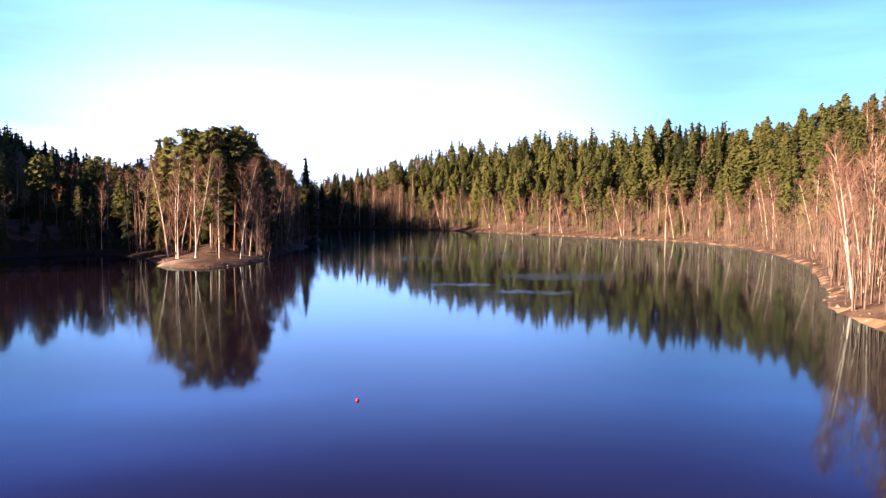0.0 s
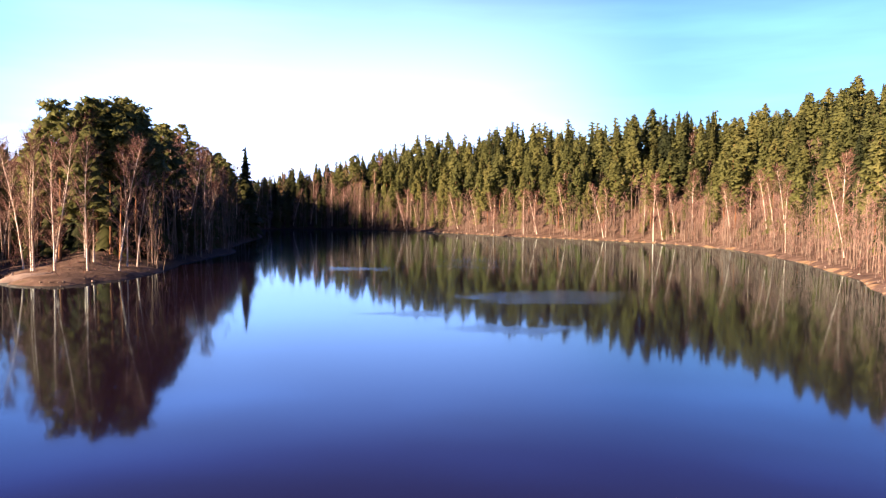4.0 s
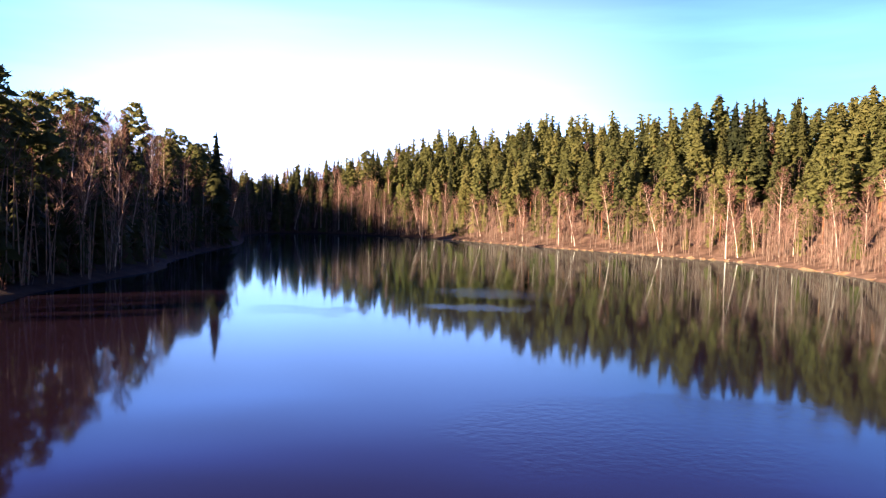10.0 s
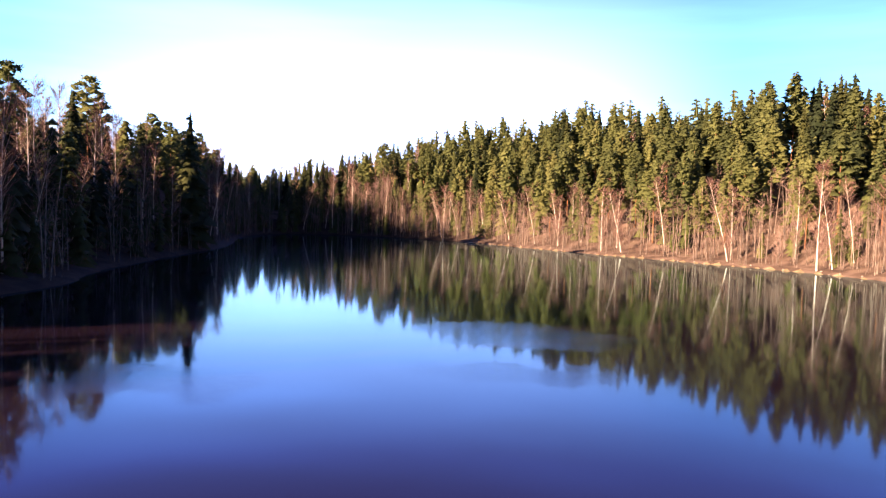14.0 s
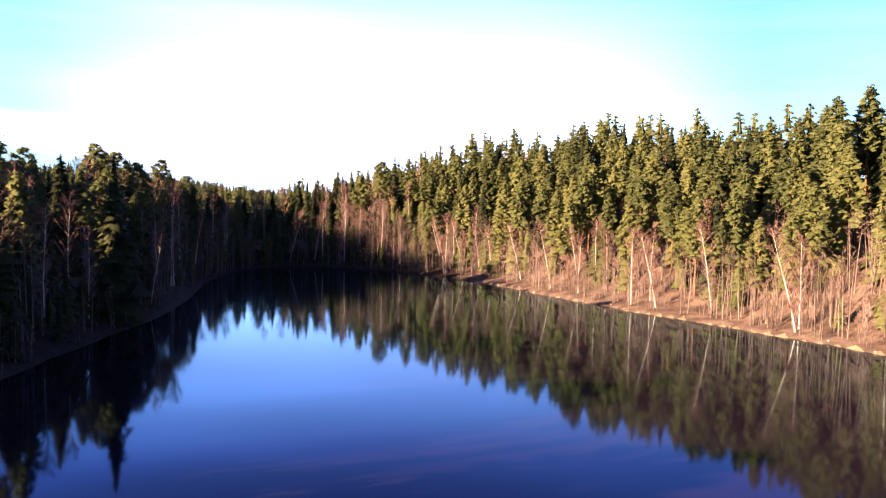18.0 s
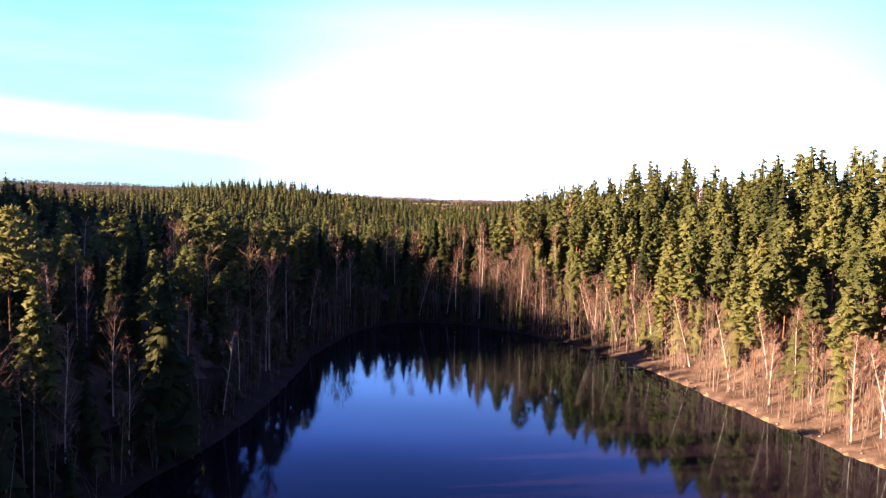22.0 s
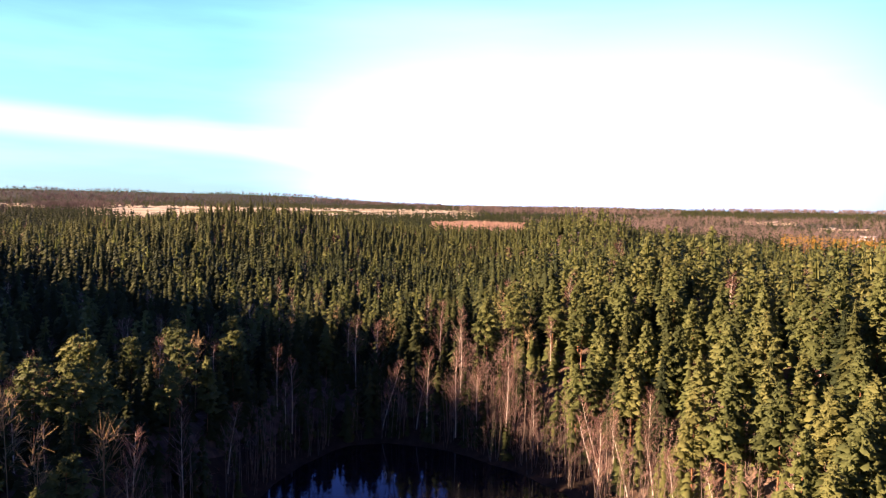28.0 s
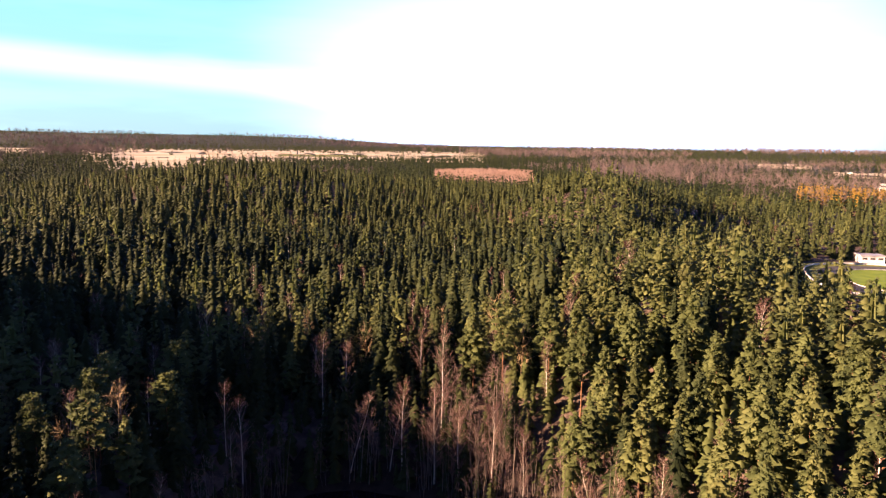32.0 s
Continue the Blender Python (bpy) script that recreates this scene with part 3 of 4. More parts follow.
def pine(r, h=21.0, R=2.9, pads=46, leaves=26, low=0.34, size=0.6, spread=1.0, cone=1.0, rim=8):
    """A pine crown of flattened needle pads in loose tiers; cone 1 tapers to a tip, 0 is a rounded old crown."""
    f = (np.arange(pads) + r.uniform(0, 1, pads)) / pads
    taper = 0.12 + 0.95 * (1 - f) ** 0.8
    dome = (0.45 + 0.9 * np.sin(np.pi * np.clip(0.18 + 0.80 * f, 0, 1))) / 1.3
    prof = cone * taper + (1 - cone) * dome
    az = np.arange(pads) * 2.4 + r.uniform(-0.6, 0.6, pads)
    q = R * prof * r.uniform(0.35, 1.08, pads)
    cen = np.stack([np.cos(az) * q, np.sin(az) * q, h * (low + (0.985 - low) * f) - 0.10 * q], 1)
    pr = (0.55 + 0.26 * R * prof) * r.uniform(0.75, 1.2, pads) * spread
    n = pads * leaves
    k = np.repeat(np.arange(pads), leaves)
    off = unit(r.normal(size=(n, 3))) * r.uniform(0.15, 1, (n, 1)) ** 0.5
    c = cen[k] + off * np.stack([pr[k], pr[k], pr[k] * 0.42], 1)
    d = unit(off * [1, 1, 0.6] + r.normal(size=(n, 3)) * 0.5 + [0, 0, 0.2])
    s = unit(np.cross(d, r.normal(size=(n, 3))))
    ln = size * r.uniform(0.6, 1.25, n)
    v = join([umbrellas(r, cen, pr * 0.95, rim), blades(c, d, s, ln, ln * r.uniform(0.45, 0.8, n))])
    return v, cen


def trunk(r, h, r0, lean=(0, 0), bend=0.25, sides=6, n=7):
    z = np.linspace(0, 1, n)
    ph = r.uniform(0, 6.28)
    p = np.stack([lean[0] * h * z + bend * np.sin(z * 4 + ph) * z, lean[1] * h * z + bend * np.cos(z * 3.3 + ph) * z, h * z], 1)
    p[:, 2] -= 0.5 * (z == 0)
    return p, tube(p, r0 * (1 - 0.93 * z) * (1 + 0.35 * np.exp(-z * 25)), sides)


def on_line(p, f):
    i = np.clip(f, 0, 0.9999) * (len(p) - 1)
    k = i.astype(int)
    return p[k] + (p[np.minimum(k + 1, len(p) - 1)] - p[k]) * (i - k)[:, None]


def birch(r, h=17.0, r0=0.16, lean=(0, 0), limbs=26, twigs=16, low=0.22, spread=0.20, fine=1.0):
    """Trunk, limbs and twigs of a bare birch."""
    p, tr = trunk(r, h, r0, lean, 0.3)
    f = np.sort(r.uniform(low, 0.97, limbs))
    a = on_line(p, f)
    az = r.uniform(0, 2 * np.pi, limbs)
    ln = h * spread * r.uniform(0.6, 1.35, limbs) * np.sin(np.pi * np.clip(0.15 + 0.8 * (f - low) / (1 - low), 0, 1)) + 0.4
    el = r.uniform(0.72, 1.22, limbs)
    dr = np.stack([np.cos(az) * np.cos(el), np.sin(az) * np.cos(el), np.sin(el)], 1)
    lim = []
    for i in range(limbs):
        q = np.array([a[i], a[i] + dr[i] * ln[i] * 0.5, a[i] + dr[i] * ln[i] + [0, 0, 0.12 * ln[i]]])
        lim.append(tube(q, [0.034 * r0 / 0.11, 0.018, 0.005], 3))
    n = limbs * twigs
    k = np.repeat(np.arange(limbs), twigs)
    t = r.uniform(0.2, 1.0, n)
    c = a[k] + dr[k] * (ln[k] * t)[:, None]
    d = unit(dr[k] + r.normal(size=(n, 3)) * 0.6 + [0, 0, 0.1])
    s = unit(np.cross(d, r.normal(size=(n, 3))))
    L = r.uniform(0.5, 1.5, n) * (h / 17) * fine
    return tr, join(lim), blades(c, d, s, L, np.full(n, 0.027 * fine) * r.uniform(0.7, 1.5, n))


# ---- placing ----
def part(name, arrays, mat, parent, label=""):
    ob = new(name, arrays if isinstance(arrays, bpy.types.Mesh) else tri_mesh(name, *arrays, [mat]))
    ob.parent = parent
    if label:
        ob["label"] = label
    return ob


def thing(name, label, category, group=""):
    e = new(name)
    e.empty_display_size = 0.5
    return tagged(e, label, category, group)


def model_pine(r, h, label, old=False, low=0.24):
    e = thing("pine_tree", label, "pine tree", "pines of the lake shore")
    p, tr = trunk(r, h * 0.97, h * 0.0085, (r.uniform(-0.02, 0.02), r.uniform(-0.02, 0.02)), 0.15)
    part("trunk", tr, M_PINEBARK, e)
    if old:
        crown, cen = pine(r, h, h * 0.15, 44, 24, low, 0.50, 0.95, 0.1)
    else:
        R = h * r.uniform(0.125, 0.155)
        crown = conifer(r, h, R, 112, 9, 0.55, low, r.uniform(0.55, 1.0), (*r.uniform(0, 6, 2), 0.2), rim=8, clump=0.23)
        cen = np.array([[math.cos(k * 2.4) * R * 0.6, math.sin(k * 2.4) * R * 0.6, h * (low - 0.02 * k)] for k in range(5)])
    lim = []
    for c in cen[::3] if old else cen:
        b = on_line(p, np.array([max(0.05, (c[2] - 0.8) / (h * 0.97))]))[0]
        lim.append(tube([b, (b + c) / 2 + [0, 0, -0.1], c], [0.05, 0.04, 0.015], 3))
    wood = join(lim)
    part("crown", tri_mesh("crown", *join([wood, crown]), [M_PINE, M_PINEBARK], len(wood[1])), None, e)
    return e


def model_spruce(r, h, label):
    e = thing("spruce_tree", label, "spruce tree", "spruces of the lake shore")
    p, tr = trunk(r, h * 0.99, h * 0.0085, (0, 0), 0.05)
    part("trunk", tr, M_SPRUCEBARK, e)
    R, p3 = h * r.uniform(0.135, 0.16), (*r.uniform(0, 6, 2), 0.12)
    tiers = skirts(r, h, R * 1.15, 22, 15, 0.06, 0.9, 0.45, 0.06, p3)
    part("crown", join([tiers, conifer(r, h, R, 60, 9, 0.6, 0.08, 0.1, p3, 0.30, 0.7, 5)]), M_SPRUCE, e)
    return e


def model_birch(r, h, lean, label, twig=None):
    e = thing("birch_tree", label, "birch tree", "bare birches of the lake shore")
    tr, lim, tw = birch(r, h, h * 0.0068, lean, limbs=48, twigs=30, low=0.13, spread=0.165)
    part("trunk", tr, M_BIRCH, e)
    part("crown", tri_mesh("crown", *join([lim, tw]), [twig or M_TWIG, M_LIMB], len(lim[1])), None, e)
    return e


MODELS = {
    "pine": [model_pine(rng, h, "Scots pine with yellow-green needles and orange bark", False, l) for h, l in ((18.0, 0.26), (20.0, 0.36), (22.0, 0.32), (23.0, 0.42))]
    + [model_pine(rng, h, "old Scots pine with rounded crown above a bare orange trunk", True, 0.52) for h in (21.0, 22.5)],
    "spruce": [model_spruce(rng, h, "dark green spruce with drooping branches down to the ground") for h in (17.0, 20.0, 23.0)],
    "birch": [model_birch(rng, h, (0, 0), "bare silver birch with white trunk and reddish twigs") for h in (14.0, 16.5, 18.0)]
    + [model_birch(rng, h, (l, 0), "bare silver birch with white trunk leaning over the water") for h, l in ((15.0, -0.16), (17.0, -0.25))],
}
USED = {}
COUNT = {"pine": 0, "spruce": 0, "birch": 0}


def stature(x, y):
    """Height factor per stretch, fitted to the camera's skyline; 1 on the sunny bank."""
    x, y = np.asarray(x, float), np.asarray(y, float)
    sunny = (x > 0.35 * (330 - y) - 10) & (x > -22)
    bank = np.where(y < 185, 1.18, np.where(y < 228, 1.06, np.where(y < 272, 0.86, np.where(y < 345, 1.25, 1.15))))
    return np.where(sunny, 1.0, np.where(x > -62, bank, np.where(y < 265, 0.77, np.where((y < 345) & (x > -100), 0.95, 1.0))))


def plant(kind, x, y, h=None, turn=None, which=None, z=None):
    """Put one tree on the ground."""
    ms = MODELS[kind]
    i = which if which is not None else int(rng.integers(0, {"birch": 3, "pine": 4, "spruce": 3}[kind]))
    src = ms[i]
    size = {"pine": (18.0, 20.0, 22.0, 23.0, 21.0, 22.5), "spruce": (17.0, 20.0, 23.0), "birch": (14.0, 16.5, 18.0, 15.0, 17.0)}[kind][i]
    s = (h / size) if h else rng.uniform(0.82, 1.0)
    m = pose(x, y, (height(x, y) if z is None else z) - 0.15, 0, 0, rng.uniform(0, 360) if turn is None else turn)
    COUNT[kind] += 1
    if (kind, i) not in USED:
        USED[kind, i] = True
        src.matrix_basis = m @ Matrix.Scale(s, 4)
        return src
    ob = copy_thing(src, m)
    ob.matrix_basis = m @ Matrix.Scale(s, 4)
    return ob


# single trees that can be told apart
for kind, x, y, h, turn, which in (
        ("birch", 44.6, 73.0, 16.2, 0, 3), ("birch", 48.0, 77.0, 13.0, -15, 3), ("birch", 51.5, 82.0, 16.5, 200, 1), ("birch", 45.0, 73.8, 13.5, 20, 4), ("birch", 54.0, 90.0, 15.0, 5, 3),
        ("birch", 73.6, 229.5, 20.0, 10, 2), ("birch", 63.6, 246.0, 16.5, -5, 4), ("birch", 54.8, 261.0, 17.0, 0, 3), ("birch", 82.0, 222.0, 19.0, 30, 0),
        ("birch", 42.4, 273.0, 16.0, 80, 2), ("birch", 0.6, 326.0, 18.5, 0, 2), ("birch", -63.6, 360.0, 18.0, 10, 1), ("birch", -57.9, 360.0, 17.5, 80, 2),
        ("birch", -50.2, 377.0, 17.0, 30, 0), ("birch", -46.0, 374.0, 16.5, 30, 1), ("birch", -53.6, 273.0, 18.0, 30, 2),
        ("birch", -41.4, 119.5, 18.0, 10, 0), ("birch", -41.9, 119.9, 15.0, -20, 1), ("birch", -44.5, 123.0, 17.0, 0, 3), ("birch", -37.5, 117.0, 16.0, 100, 0), ("birch", -34.0, 118.0, 16.0, 10, 1),
        ("birch", -31.5, 121.0, 17.0, 190, 3), ("birch", -36.0, 124.0, 15.0, 0, 2), ("birch", -32.5, 126.0, 16.0, 200, 0),
        ("spruce", -43.8, 234.2, 26.5, 0, 2)):
    plant(kind, x, y, h, turn, which)
for x, y, h in ((-42.5, 128, 19.0), (-38.5, 128, 18.5), (-35.5, 131, 20), (-33.5, 132, 19.5), (-41, 136, 19), (-36.5, 139, 18), (-37, 152, 17.5)):
    plant("pine", x, y, h + 3.6, None, 4 + int(x * 2) % 2)

# forests
def scatter(x0, x1, y0, y1, step, r):
    xs, ys = np.meshgrid(np.arange(x0, x1, step), np.arange(y0, y1, step))
    x = xs.ravel() + r.uniform(-0.42, 0.42, xs.size) * step
    y = ys.ravel() + r.uniform(-0.42, 0.42, xs.size) * step
    return x, y


def seen_or_shading(x, y):
    """The part of the valley that the flight looks over, plus unseen western woods that block sun."""
    left = x > np.where(y < 420, -400, -75 - 1.34 * (y - 225))
    right = x < np.where(y < 330, 24 + 0.66 * y, 240 + 0.32 * (y - 330))
    return left & right & (y > 12)


def coarse(h, R, tris, cover):
    """Spray size at which this many triangles cover a crown."""
    return 1.75 * math.sqrt(cover * h * R / tris)


def low_spruce(r, tris):
    h = r.uniform(15, 21)
    R = h * r.uniform(0.155, 0.195)
    if tris < 50:
        return skirts(r, h, R * 1.35, max(2, tris // 6), 6, 0.12)
    n = 7 if tris < 150 else 10
    return skirts(r, h, R * 1.28, tris // n, n, 0.06, r.uniform(0.75, 0.95), 0.45, 0.08, (*r.uniform(0, 6, 2), 0.12))


def low_pine(r, tris):
    h = r.uniform(16, 22)
    R = h * r.uniform(0.13, 0.165)
    clump = 0.25 if tris > 200 else 0.31 if tris > 150 else 0.37
    return conifer(r, h, R, (tris - 3) // 7, 2, coarse(h, R, tris, 1.0), 0.22, r.uniform(0.45, 1.0), (*r.uniform(0, 6, 2), 0.2), rim=5, clump=clump)


def low_bare(r, tris, h=None, width=1.0, stems=1):
    h = h or r.uniform(11, 17)
    _, _, tw = birch(r, h, 0.12, (0, 0), max(6, tris // 9), 8, 0.25, 0.17, 1.7 * width)
    stem = []
    for k in range(stems):
        o, q = r.uniform(-1, 1, 2) * (0.7 if k else 0.0), r.uniform(-1, 1, 2) * (0.9 if k else 0.5)
        hk = h * (1.0 if k == 0 else r.uniform(0.55, 0.95))
        p = np.array([[o[0], o[1], -0.4], [o[0] + q[0] * 0.6, o[1] + q[1] * 0.6, hk * 0.5], [o[0] + q[0] * 1.5, o[1] + q[1] * 1.5, hk]])
        stem.append(tube(p, [0.0085 * h, 0.005 * h, 0.01], 3))
    return tw, join(stem)


def woods(name, label, forms, x, y, mat, r, sizes=(0.8, 1.15), sink=0.2):
    """Many trees of one kind joined into one object."""
    if len(x) == 0:
        return None
    z = land(x, y)
    vs, fs, o = [], [], 0
    pick = r.integers(0, len(forms), len(x))
    for i, (v, f) in enumerate(forms):
        k = np.where(pick == i)[0]
        if not len(k):
            continue
        a, s = r.uniform(0, 6.283, len(k)), r.uniform(*sizes, len(k)) * stature(x[k], y[k])
        c, sn = np.cos(a) * s, np.sin(a) * s
        V = np.empty((len(k), len(v), 3), np.float32)
        V[:, :, 0] = c[:, None] * v[:, 0] - sn[:, None] * v[:, 1] + x[k][:, None]
        V[:, :, 1] = sn[:, None] * v[:, 0] + c[:, None] * v[:, 1] + y[k][:, None]
        V[:, :, 2] = s[:, None] * v[:, 2] + z[k][:, None] - sink
        F = f[None] + (np.arange(len(k)) * len(v))[:, None, None] + o
        vs.append(V.reshape(-1, 3))
        fs.append(F.reshape(-1, 3))
        o += len(k) * len(v)
    ob = new(name, tri_mesh(name, np.concatenate(vs), np.concatenate(fs), [mat]))
    return tagged(ob, label, "forest", kind="stuff")


def clearing(x, y):
    """Fields, the stadium and the sapling area, where no tall trees stand."""
    r = np.hypot(x - 10, y - 229)
    th = np.degrees(np.arctan2(-(x - 10), y - 229))
    th = th + 0.9 * np.sin(r / 47.0) + 0.6 * np.sin(r / 19.0 + th)
    m = (th > 38.5) & (th < 44.5) & (r > 1380) & (r < 1750)
    m |= (th > 17.5) & (th < 45) & (r > 2080 - 14 * (th - 17)) & (r < 2650)
    m |= (th > 49) & (r > 2300) & (r < 2800)
    m &= ~((r > 1560) & (r < 1600))
    m &= ~((np.abs(r - 2250 - 60 * np.sin(th * 0.6)) < 22) & (np.sin(th * 1.7) > -0.2)) & ~((np.abs(r - 2560) < 30) & (np.sin(th * 0.9 + 1) > 0.2))
    m |= (th > 12.5) & (th < 20.5) & (r > 930) & (r < 1220)
    # stretched past the sports ground to keep it in the camera's view
    m |= (x - 106) ** 2 / 68 ** 2 + (y - 550) ** 2 / 126 ** 2 < 1
    m |= (th > -8) & (th < -4) & (r > 1850) & (r < 2150)
    m |= (th > -13) & (th < -9) & (r > 1500) & (r < 1750)
    return m


# near and middle forest
x, y = scatter(-430, 200, 12, 560, 6.1, rng)
d = shore_distance(x, y)
dist = np.hypot(x - 10, y - 229)
# unseen gap west of the bay, added to let sun onto the headland
ok = seen_or_shading(x, y) & ~clearing(x, y) & (d > 3.0) & ((dist < 360) | ((y < 420) & (x < -240))) & ~((x > 30) & (y < 300) & (d > 75)) & ~((x < -78) & (x > -130) & (y < 76))
x, y, d, dist = x[ok], y[ok], d[ok], dist[ok]
u = rng.uniform(0, 1, len(x))
right = (x > 0.35 * (330 - y) - 10) & (x > -22)
head = (y > 330) & (x > -80) & (x < -8) & (d < 26)
isle = (y < 160) & (x > -60) & (x < 0)
fringe = d < np.where(right, 9.0, 7.0)
kindof = np.full(len(x), "none", dtype="<U6")
kindof[right & ~fringe] = np.where(u < 0.76, "pine", np.where(u < 0.94, "spruce", "birch"))[right & ~fringe]
left = ~right & ~head & ~fringe
kindof[left] = np.where(u < 0.36, "pine", np.where(u < 0.76, "spruce", np.where(u < 0.87, "birch", "pale")))[left]
plantation = left & ((x < -130) | (y > 395))
kindof[plantation] = np.where(u < 0.80, "spruce", np.where(u < 0.95, "pine", "birch"))[plantation]
bank = left & (d < 24) & (y < 265) & (x > -75)
kindof[bank] = np.where(u < 0.34, "pine", np.where(u < 0.58, "spruce", "birch"))[bank]
kindof[isle & ~fringe] = np.where(u < 0.40, "pine", np.where((u < 0.72) & (y > 140), "spruce", "birch"))[isle & ~fringe]
kindof[head] = np.where(u < np.where(x > -38, 0.2, 0.08), "birch", "none")[head]
kindof[fringe] = np.where(u < np.where(right, 0.60, 0.58), "birch", "none")[fringe]
order = np.argsort(np.where(right, d, d + 6) + np.abs(y - 240) * 0.06)
asobj = np.zeros(len(x), bool)
left_over = {"pine": 290, "spruce": 240, "birch": 290}
for i in order:
    k = str(kindof[i])
    if left_over.get(k, 0) > 0:
        left_over[k] -= 1
        asobj[i] = True
for i in np.where(asobj)[0]:
    k, xi, yi = str(kindof[i]), float(x[i]), float(y[i])
    if k == "birch" and fringe[i] and rng.uniform() < 0.42:
        plant(k, xi, yi, None, (0 if right[i] else 180) + rng.uniform(-40, 40), 3 + int(rng.integers(0, 2)))
    elif k == "pine" and not right[i] and rng.uniform() < 0.6:
        plant(k, xi, yi, rng.uniform(18.0, 20.5) * float(stature(xi, yi)), None, 4 + int(rng.integers(0, 2)))
    elif k == "spruce" and not right[i]:
        plant(k, xi, yi, rng.uniform(14.0, 18.5) * float(stature(xi, yi)))
    elif k == "spruce":
        plant(k, xi, yi, rng.uniform(15.5, 21.0))
    elif not right[i]:
        plant(k, xi, yi, rng.uniform(15.0, 18.0) * float(stature(xi, yi)))
    else:
        plant(k, xi, yi)


def rest(kind, near, far):
    m = (kindof == kind) & ~asobj & (dist >= near) & (dist < far)
    return x[m], y[m]


for near, far, tris in ((0, 190, 300), (190, 270, 175), (270, 999, 105)):
    woods("pine_wood", "yellow-green Scots pines standing close on the slope", [low_pine(rng, tris) for _ in range(6)], *rest("pine", near, far), M_PINE, rng, (0.78, 1.12))
    woods("spruce_wood", "dense dark green spruces", [low_spruce(rng, tris) for _ in range(6)], *rest("spruce", near, far), M_SPRUCE, rng, (0.72, 1.15))
bx, by = rest("birch", 0, 999)
bare = [low_bare(rng, 170) for _ in range(4)]
woods("birch_wood", "bare birch crowns with reddish-brown twigs", [b[0] for b in bare], bx, by, M_TWIG, np.random.default_rng(3))
woods("birch_trunks", "white birch trunks in the forest", [b[1] for b in bare], bx, by, M_BIRCH, np.random.default_rng(3))
px, py = rest("pale", 0, 999)
pale = [low_bare(rng, 220, 14.0, 1.5) for _ in range(4)]
woods("aspen_wood", "bare pale brown aspens among conifers", [join(b) for b in pale], px, py, M_WILLOW, rng)
# young spruces under the tall trees of the shaded bank and round the head of the lake
x, y = scatter(-150, 40, 110, 420, 3.6, rng)
d = shore_distance(x, y)
right = (x > 0.35 * (330 - y) - 10) & (x > -22)
ok = (d > 2.2) & (d < 70) & ~right & ~((y < 130) & (x > -60) & (d > 7)) & ~((y < 136) & (x > -60)) & (rng.uniform(0, 1, len(x)) < np.where((y > 325) & (x > -85), 0.9, 0.6))
woods("young_spruces", "young dark green spruces beneath taller trees", [low_spruce(rng, 70) for _ in range(5)], x[ok], y[ok], M_SPRUCE, rng, (0.25, 0.62))
x, y = scatter(-34, 130, 60, 400, 4.0, rng)
d = shore_distance(x, y)
right = (x > 0.35 * (330 - y) - 10) & (x > -34)
ok = (d > 7.0) & (d < 60) & right & (rng.uniform(0, 1, len(x)) < np.where(y > 315, 0.85, 0.5))
woods("young_spruces", "young green spruces beneath tall pines", [low_spruce(rng, 70) for _ in range(5)], x[ok], y[ok], M_PINE, rng, (0.3, 0.7))
# spruces added to stop sun passing between the headland's trunks
x, y = scatter(-72, -34, 138, 215, 3.2, rng)
d = shore_distance(x, y)
ok = (d > 5.0) & (rng.uniform(0, 1, len(x)) < 0.75)
woods("spruce_wood", "half-grown dark spruces crowded beneath the pines of the headland", [low_spruce(rng, 90) for _ in range(5)], x[ok], y[ok], M_SPRUCE, rng, (0.42, 0.78))
# bare thicket along the water, thick on the sunny bank and at the head of the lake
x, y = scatter(-110, 130, 50, 400, 2.0, rng)
d = shore_distance(x, y)
right = (x > 0.35 * (330 - y) - 10) & (x > -22)
head = (y > 325) & (x > -38) & (x < 0)
reach = np.where(head, 17, np.where(right, 20.0, 6.0))
ok = (d > np.where(right, 1.4, 0.7)) & (d < reach) & (rng.uniform(0, 1, len(x)) < np.where(right | head, 0.86, 0.45) * (1.15 - 0.6 * d / reach)) & (y > 60)
ok &= ~((y < 128) & (x > -50) & (x < 0))
alder = [low_bare(rng, 120, hh, 0.8, 3) for hh in (3.5, 5.5, 8.0, 10.0, 12.0)]
woods("alder_thicket", "bare brown alder and sapling thicket along the water", [b[0] for b in alder], x[ok], y[ok], M_ALDER, np.random.default_rng(5))
woods("alder_stems", "thin pale grey stems of alders and saplings along the water", [b[1] for b in alder], x[ok], y[ok], M_STEM, np.random.default_rng(5))
# round-crowned alders in a clump at the head of the lake
x, y = scatter(-70, 25, 322, 400, 3.0, rng)
d = shore_distance(x, y)
clump = (d > 3) & (np.abs(x + 24 + 0.4 * (y - 350)) < 7) & (y < 390) & (rng.uniform(0, 1, len(x)) < 0.8)
woods("alder_wood", "close clump of round-crowned bare alders with dusky pink twigs", [join(low_bare(rng, 260, hh, 1.0)) for hh in (8.5, 10.0, 11.0)], x[clump], y[clump], M_ALDER, rng, (0.7, 1.0))
# low brush right at the waterline
x, y = scatter(-150, 130, 50, 400, 1.5, rng)
d = shore_distance(x, y)
ok = (d > 0.3) & (d < 5.0) & (rng.uniform(0, 1, len(x)) < np.where(x > 20, 0.5, 0.8)) & (y > 55)
brush = [low_bare(rng, 60, hh, 0.75)[0] for hh in (1.3, 1.9, 2.6)]
woods("shore_brush", "low bare brush and dead bracken at the waterline", brush, x[ok], y[ok], M_TWIG, rng)

# far forest out to the horizon
FAR = np.random.default_rng(11)


